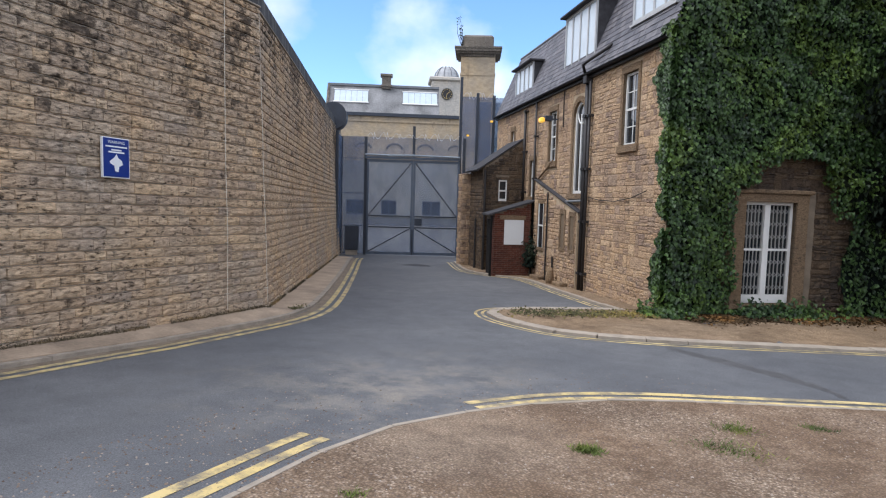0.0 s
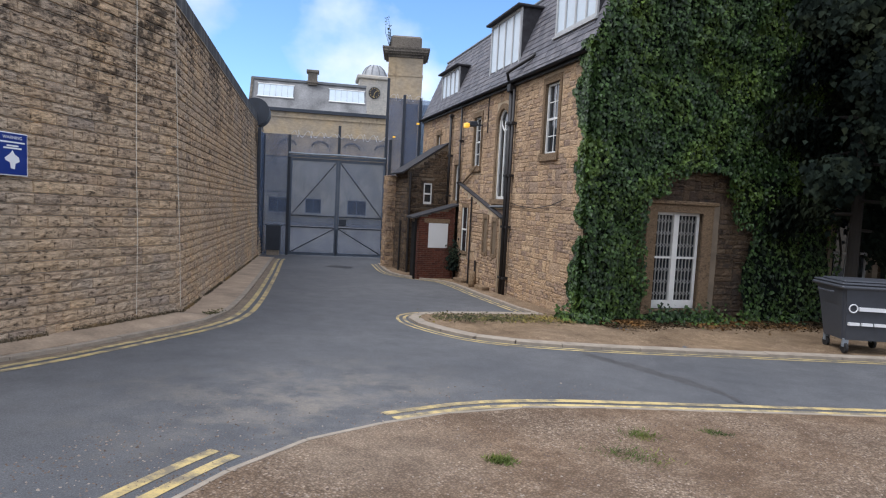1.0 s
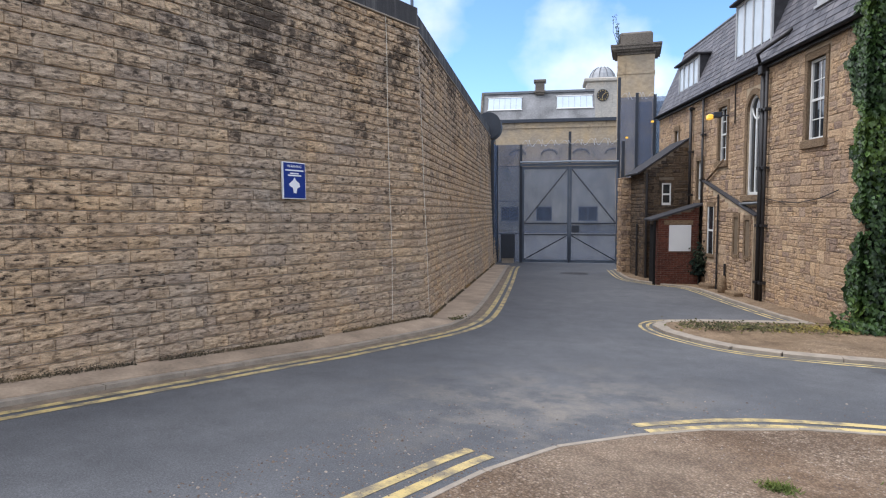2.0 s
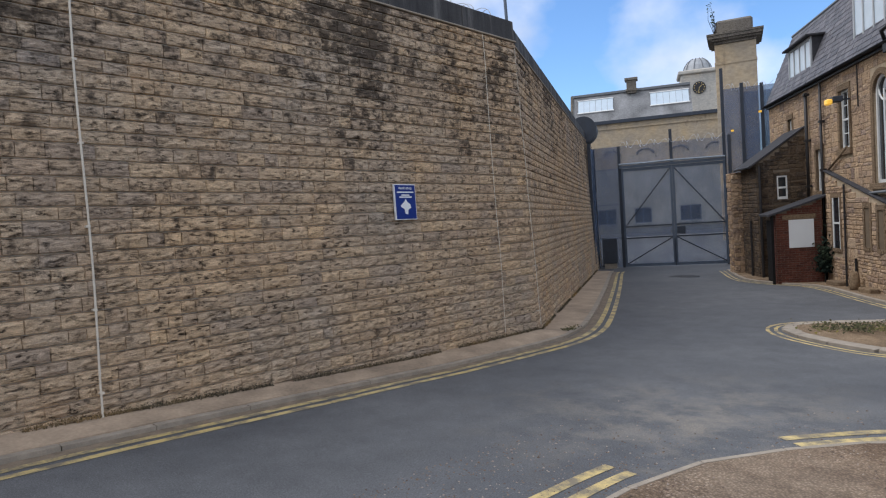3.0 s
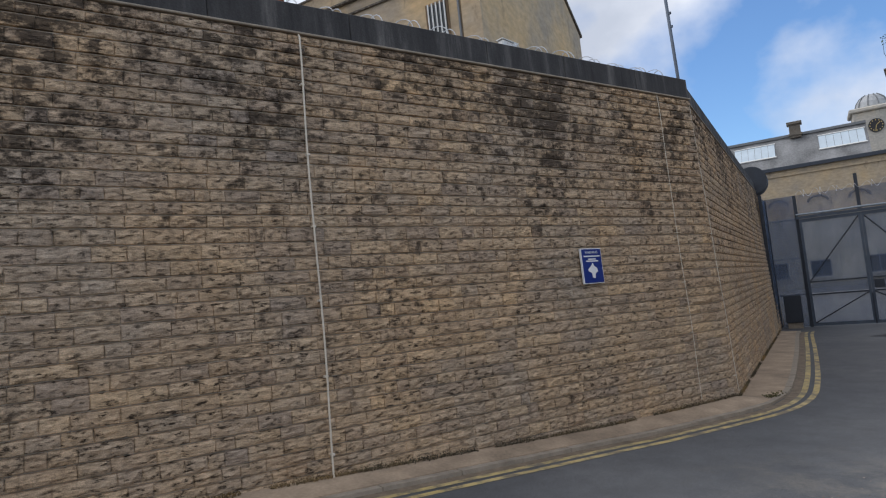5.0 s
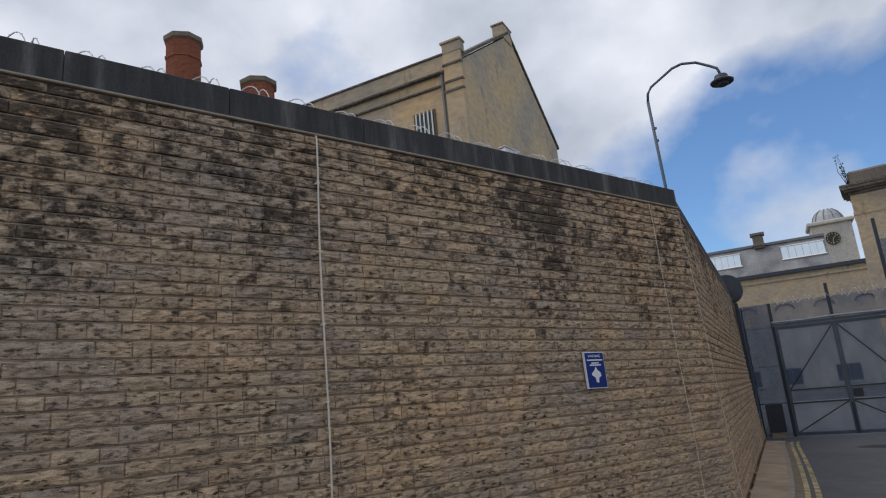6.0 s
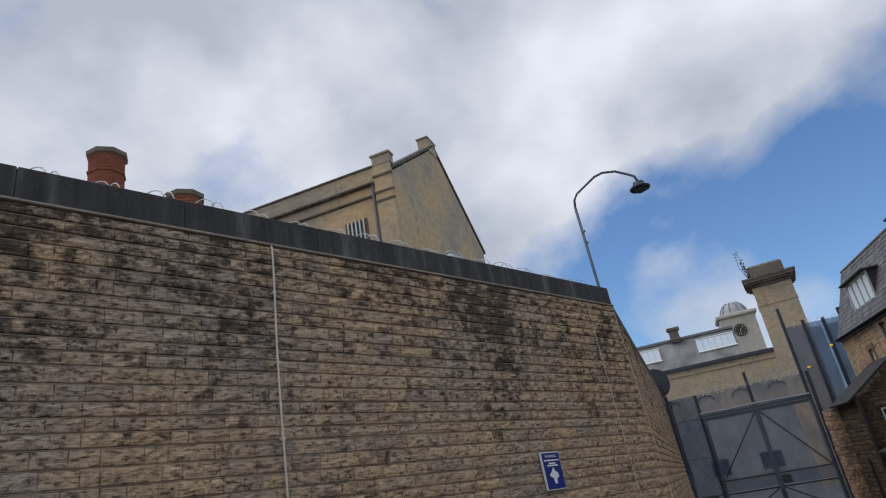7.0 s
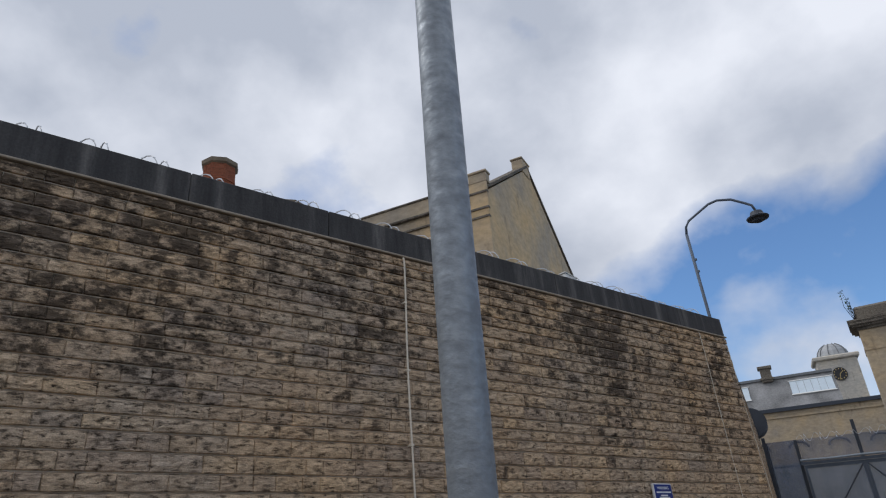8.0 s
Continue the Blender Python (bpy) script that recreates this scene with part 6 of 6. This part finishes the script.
# the part that turns the corner on to the side wall
verts, faces = [], []
while len(faces) < 4 * 5000:
    y, z = abs(ri.gauss(0, 0.42)), ri.uniform(-0.6, 6.3)
    lim = 0.28 + 0.10 * max(0.0, z - 2) + 0.5 * noise.noise((z * 0.9, 1, 4)) + 0.35 * noise.noise((z * 2.6, 7, 1))
    if y < lim:
        leaf(verts, faces, Vector((EDGE_X - 0.06 - 0.14 * ri.random() * (1 - y / 1.4), y - 0.2, z)), (-1, -0.2, 0.3), ri.uniform(0.08, 0.15), ri)
foliage("corner_leaves", verts, faces, M_IVY, ivy)
bm = bmesh.new()
for k in range(7):
    x = 0.6 + 1.9 * k + ri.uniform(-0.4, 0.4)
    if 1.5 < x < 5.8:
        continue
    pts = [(x + 0.1 * math.sin(3 * z + k), -0.06, z) for z in np.arange(-0.7, 3.5, 0.35)]
    tube(bm, pts, 0.045, 6, r_end=0.015)
part("stems", bm, M_BARK, ivy)


def tree(m, label, height, spread, rng, material, count, trunk=0.2, low=1.6):
    root = thing("tree", m, label, "tree")
    bm = bmesh.new()
    tube(bm, [(0, 0, -0.4), (0.05, 0.05, height * 0.35), (-0.05, 0.1, height * 0.7), (0, 0, height)], trunk, 9, r_end=0.04)
    part("trunk", bm, M_BARK, root)
    limbs, clumps = bmesh.new(), []
    for k in range(34):
        h = low + (height - low) * (k / 34) ** 0.9
        reach = spread * (1 - 0.72 * (h - low) / (height - low)) * rng.uniform(0.65, 1.1)
        t = k * 2.4 + rng.uniform(-0.4, 0.4)
        tip = Vector((reach * math.cos(t), reach * math.sin(t), h - 0.12 * reach))
        tube(limbs, [(0, 0, h), tip * 0.5 + Vector((0, 0, h * 0.5 + 0.1)), tip], 0.05, 5, r_end=0.01)
        for j in range(7):
            f = rng.uniform(0.3, 1.0)
            clumps.append((Vector((tip.x * f, tip.y * f, h + (tip.z - h) * f)) + Vector([rng.uniform(-0.3, 0.3) for _ in range(3)]), rng.uniform(0.25, 0.55)))
    part("limbs", limbs, M_BARK, root)
    verts, faces = [], []
    for _ in range(count):
        c, r = rng.choice(clumps)
        p = c + Vector([rng.gauss(0, 0.5) * r for _ in range(3)])
        leaf(verts, faces, p, (p - Vector((0, 0, p.z - 0.4))).normalized(), rng.uniform(0.09, 0.2), rng)
    foliage("crown", verts, faces, material, root)
    return root


tree(FRONT @ pose(6.9, -1.7, -0.3), "dark evergreen tree beside the ivy-clad front", 11.5, 3.1, random.Random(71), M_YEW, 44000, 0.16, 2.4)
tree(FRONT @ pose(10.7, -1.9, -0.3), "dark evergreen tree close against the house", 12.0, 3.5, random.Random(73), M_YEW, 26000, low=2.7)
tree(FRONT @ pose(9.4, -4.3, -0.3), "dark evergreen tree overhanging the parking place", 12.0, 4.7, random.Random(72), M_YEW, 34000, low=3.3)


def low_growth(rng):
    """Creeper and litter at the foot of the front wall."""
    root = thing("ground_ivy", FRONT @ pose(0, 0, 0), "low dark ivy at the foot of the house front", "ivy")
    verts, faces = [], []
    for _ in range(4200):
        x = rng.uniform(-0.3, 9.0)
        if 0.9 < x < 2.2 or (x > 4.3 and rng.random() < 0.9):
            continue
        d = abs(rng.gauss(0, 0.3))
        wy = CY + x * VY - d * UY
        leaf(verts, faces, Vector((x, -0.1 - d, gz(wy) + 0.08 + abs(rng.gauss(0, 0.16)) * max(0.1, 1 - d))), (0, -0.6, 0.7), rng.uniform(0.06, 0.13), rng)
    foliage("leaves", verts, faces, M_IVY, root)
    root = thing("leaf_litter", FRONT @ pose(0, 0, 0), "dead brown leaves lying at the foot of the house", "leaf litter", kind="stuff")
    verts, faces = [], []
    for _ in range(9000):
        x, d = rng.uniform(0.5, 10.0), abs(rng.gauss(0, 0.6))
        wy = CY + x * VY - d * UY
        leaf(verts, faces, Vector((x, -0.1 - d, gz(wy) + 0.085 + rng.random() * 0.02)), (rng.uniform(-0.4, 0.4), rng.uniform(-0.4, 0.4), 1), rng.uniform(0.04, 0.09), rng)
    foliage("dead_leaves", verts, faces, M_LITTER, root)


def low_plants():
    rng = random.Random(81)
    for j, (x, y, sx, sy, n) in enumerate(((-0.8, 5.35, 0.06, 0.045, 420), (0.47, 6.8, 0.09, 0.09, 380), (1.28, 7.25, 0.08, 0.05, 260), (0.35, 6.05, 0.16, 0.13, 300), (-2.1, 3.5, 0.05, 0.05, 90))):
        root = thing("grass_tuft", pose(x, y, gz(y) + 0.025), "low green grass tuft in the gravel", "grass", "grass tufts")
        verts, faces = [], []
        for _ in range(n):
            p = Vector((rng.gauss(0, sx), rng.gauss(0, sy), 0.0))
            h, lean_x, lean_y = rng.uniform(0.015, 0.045), rng.uniform(-0.05, 0.05), rng.uniform(-0.05, 0.05)
            i = len(verts)
            w = Vector((rng.uniform(-1, 1), rng.uniform(-1, 1), 0)).normalized() * 0.006
            verts += [tuple(p - w), tuple(p + w), tuple(p + Vector((lean_x, lean_y, h)))]
            faces.append((i, i + 1, i + 2))
        foliage("blades", verts, faces, M_GRASS, root)
    low_growth(rng)
    root = thing("weeds", Matrix(), "low weeds and dry grass on the verge tip", "weeds")
    verts, faces = [], []
    for _ in range(1500):
        t = rng.random()
        x, y = -3.5 + 2.7 * t + rng.gauss(0, 0.25), 13.4 + 1.5 * t + rng.gauss(0, 0.3)
        leaf(verts, faces, Vector((x, y, gz(y) + 0.07 + abs(rng.gauss(0, 0.03)))), (0, -0.3, 1), rng.uniform(0.03, 0.07), rng)
    foliage("leaves", verts, faces, M_MOSS, root)
    root = thing("kerb_weeds", pose(-7.75, 11.0, gz(11.0) + 0.05), "small weeds growing at the kerb corner", "weeds")
    verts, faces = [], []
    for _ in range(110):
        leaf(verts, faces, Vector((rng.gauss(0, 0.06), rng.gauss(0, 0.14), abs(rng.gauss(0, 0.03)))), (0.3, -0.3, 0.8), rng.uniform(0.02, 0.045), rng)
    foliage("leaves", verts, faces, M_MOSS, root)
    root = thing("bush", SIDE @ pose(-8.5, -0.35, -0.4), "small green bush between the porch and the house wall", "bush")
    verts, faces = [], []
    for _ in range(420):
        p = Vector((rng.gauss(0, 0.14), rng.gauss(0, 0.12), 0.1 + abs(rng.gauss(0.3, 0.4))))
        leaf(verts, faces, p, (0.5, -0.5, 0.6), rng.uniform(0.06, 0.12), rng)
    foliage("leaves", verts, faces, M_YEW, root)
    part("stem", tube(bmesh.new(), [(0, 0, -0.3), (0, 0, 0.6)], 0.02, 5), M_BARK, root)


low_plants()


M_DIRT = leaf_material("dark damp dirt", (0.06, 0.046, 0.033), (0.14, 0.107, 0.075), 0.95, 0.05)


def foot_dirt():
    """Blown leaves and dirt gathered where the boundary walls meet the footway."""
    rng = random.Random(87)
    root = thing("wall_foot_litter", Matrix(), "dark dirt and dead leaves along the foot of the wall", "leaf litter", kind="stuff")
    verts, faces = [], []
    for _ in range(16000):
        s, d = rng.uniform(-14.0, 18.0), abs(rng.gauss(0, 0.022))
        if noise.noise((s * 0.9, 2.0, 0.0)) + 0.5 * noise.noise((s * 4.0, 5.0, 0.0)) < -0.3:
            continue
        if s < 0:
            p = Vector((-8.1 + d, 10.39 + s, 0))
            up = 0.125
        else:
            p = Vector((-8.17 - 0.447 * s + 0.895 * (d + 0.06), 10.39 + 0.895 * s + 0.447 * (d + 0.06), 0))
            up = 0.055
        p.z = gz(p.y) + up + abs(rng.gauss(0, 0.03)) * max(0.0, 1 - d * 8)
        leaf(verts, faces, p, (0.8, rng.uniform(-0.4, 0.4), 0.7), rng.uniform(0.010, 0.026), rng)
    foliage("dirt", verts, faces, M_DIRT, root)


foot_dirt()


def pebbles():
    """Loose stones on the gravel, denser near its edging."""
    rng = random.Random(91)
    verts, faces = [], []
    for _ in range(16000):
        x, y = rng.uniform(-4.4, 5.5), rng.uniform(2.2, 9.0)
        edge = np.interp(x, (-2.7, -2.4, -1.9, -1.2, -0.4, 0.6, 2.3, 6), (4.6, 5.2, 6.0, 6.8, 7.3, 7.7, 8.4, 9.8))
        if math.hypot(x - BARE[0], y - BARE[1]) < rng.uniform(0.5, 0.9):
            continue
        if y > edge - 0.1:
            if not (-4.6 < x < 0.5 and y < edge + 2.2 and rng.random() < math.exp(-(y - edge) * 1.3)):
                continue
        r, z = rng.uniform(0.004, 0.013) * (1.5 if rng.random() < 0.06 else 1), gz(y) + (0.025 + 0.025 * noise.noise((x * 0.9, y * 0.9, 3.0)) if y < edge and x > -2.75 else 0.0)
        i = len(verts)
        t = rng.random() * 6
        for k in range(4):
            verts.append((x + r * rng.uniform(0.7, 1.3) * math.cos(t + k * 1.57), y + r * rng.uniform(0.7, 1.3) * math.sin(t + k * 1.57), z))
        verts.append((x, y, z + r * rng.uniform(0.6, 1.0)))
        faces += [(i + k, i + (k + 1) % 4, i + 4) for k in range(4)]
    me = bpy.data.meshes.new("loose_pebbles")
    me.from_pydata(verts, [], faces)
    n = Nodes("loose pebbles", 0.9)
    me.materials.append(n.done(n.ramp(n.island(), (0.0, (0.09, 0.062, 0.048)), (0.7, (0.20, 0.15, 0.115)), (1.0, (0.34, 0.29, 0.24)))))
    tagged(new("loose_pebbles", me), "loose pinkish pebbles scattered on the gravel", "gravel", kind="stuff")


pebbles()


def wheeled_bin():
    yaw = math.degrees(math.atan2(0.20, 0.98))
    root = thing("wheeled_bin", pose(5.14, 14.62, gz(14.6) + 0.06, 0, 0, yaw) @ Matrix.Scale(1.06, 4), "large charcoal plastic wheeled bin with flat lid", "bin")
    bm = bmesh.new()
    lo, hi = (0.52, 0.36), (0.66, 0.5)
    vs = [[bm.verts.new((sx * w, sy * dd, z)) for sx, sy in ((-1, -1), (1, -1), (1, 1), (-1, 1))] for (w, dd), z in ((lo, 0.26), ((0.60, 0.44), 0.9), (hi, 1.24))]
    for p, q in zip(vs, vs[1:]):
        for i in range(4):
            bm.faces.new((p[i], p[(i + 1) % 4], q[(i + 1) % 4], q[i]))
    bm.faces.new(vs[0][::-1])
    bm.faces.new(vs[-1])
    bmesh.ops.bevel(bm, geom=[e for e in bm.edges if abs(e.verts[0].co.z - e.verts[1].co.z) > 0.1], offset=0.05, segments=3, affect="EDGES")
    body = part("body", bm, M_BIN, root)
    part("rim", boxes((-0.72, 0.72, -0.55, 0.55, 1.24, 1.31), bevel=0.025), M_BIN, body)
    part("lid", boxes((-0.70, 0.70, -0.53, 0.53, 1.315, 1.36), (-0.6, 0.6, -0.4, 0.4, 1.355, 1.40), bevel=0.02), M_BIN, root)
    for sx in (-1, 1):
        part("side_handle", tube(bmesh.new(), [(sx * 0.70, -0.25, 1.16), (sx * 0.76, -0.2, 1.16), (sx * 0.76, 0.2, 1.16), (sx * 0.70, 0.25, 1.16)], 0.018, 6), M_BIN, root)
        for sy in (-1, 1):
            w = part("wheel", tube(bmesh.new(), [(sx * 0.45 - 0.025, sy * 0.32, 0.1), (sx * 0.45 + 0.025, sy * 0.32, 0.1)], 0.1, 16), M_RUBBER, root)
            part("fork", boxes((sx * 0.45 - 0.05, sx * 0.45 + 0.05, sy * 0.32 - 0.03, sy * 0.32 + 0.03, 0.12, 0.28)), M_GALV, w)
    # plain emblem and bars in place of the maker's lettering
    ring = bmesh.new()
    tube(ring, [(-0.44 + 0.075 * math.cos(t), -0.475, 0.88 + 0.075 * math.sin(t)) for t in np.linspace(0, math.tau, 21)], 0.012, 6)
    part("ring_emblem", ring, M_WHITEINK, root)
    part("name_bar", boxes((-0.33, 0.17, -0.475, -0.43, 0.835, 0.905)), M_WHITEINK, root)
    for k in range(3):
        part("number_bar", boxes((-0.48 + 0.24 * k, -0.28 + 0.24 * k, -0.445, -0.38, 0.55, 0.605)), M_WHITEINK, root)


wheeled_bin()

# iron cover and tar repair on the road
cover = thing("drain_cover", pose(-11.1, 24.6, gz(24.6)), "dark iron drain cover set in the asphalt", "drain cover")
part("plate", lathe(bmesh.new(), [(0.62, -0.02), (0.62, 0.006), (0.55, 0.009)], 20), M_IRON, cover)
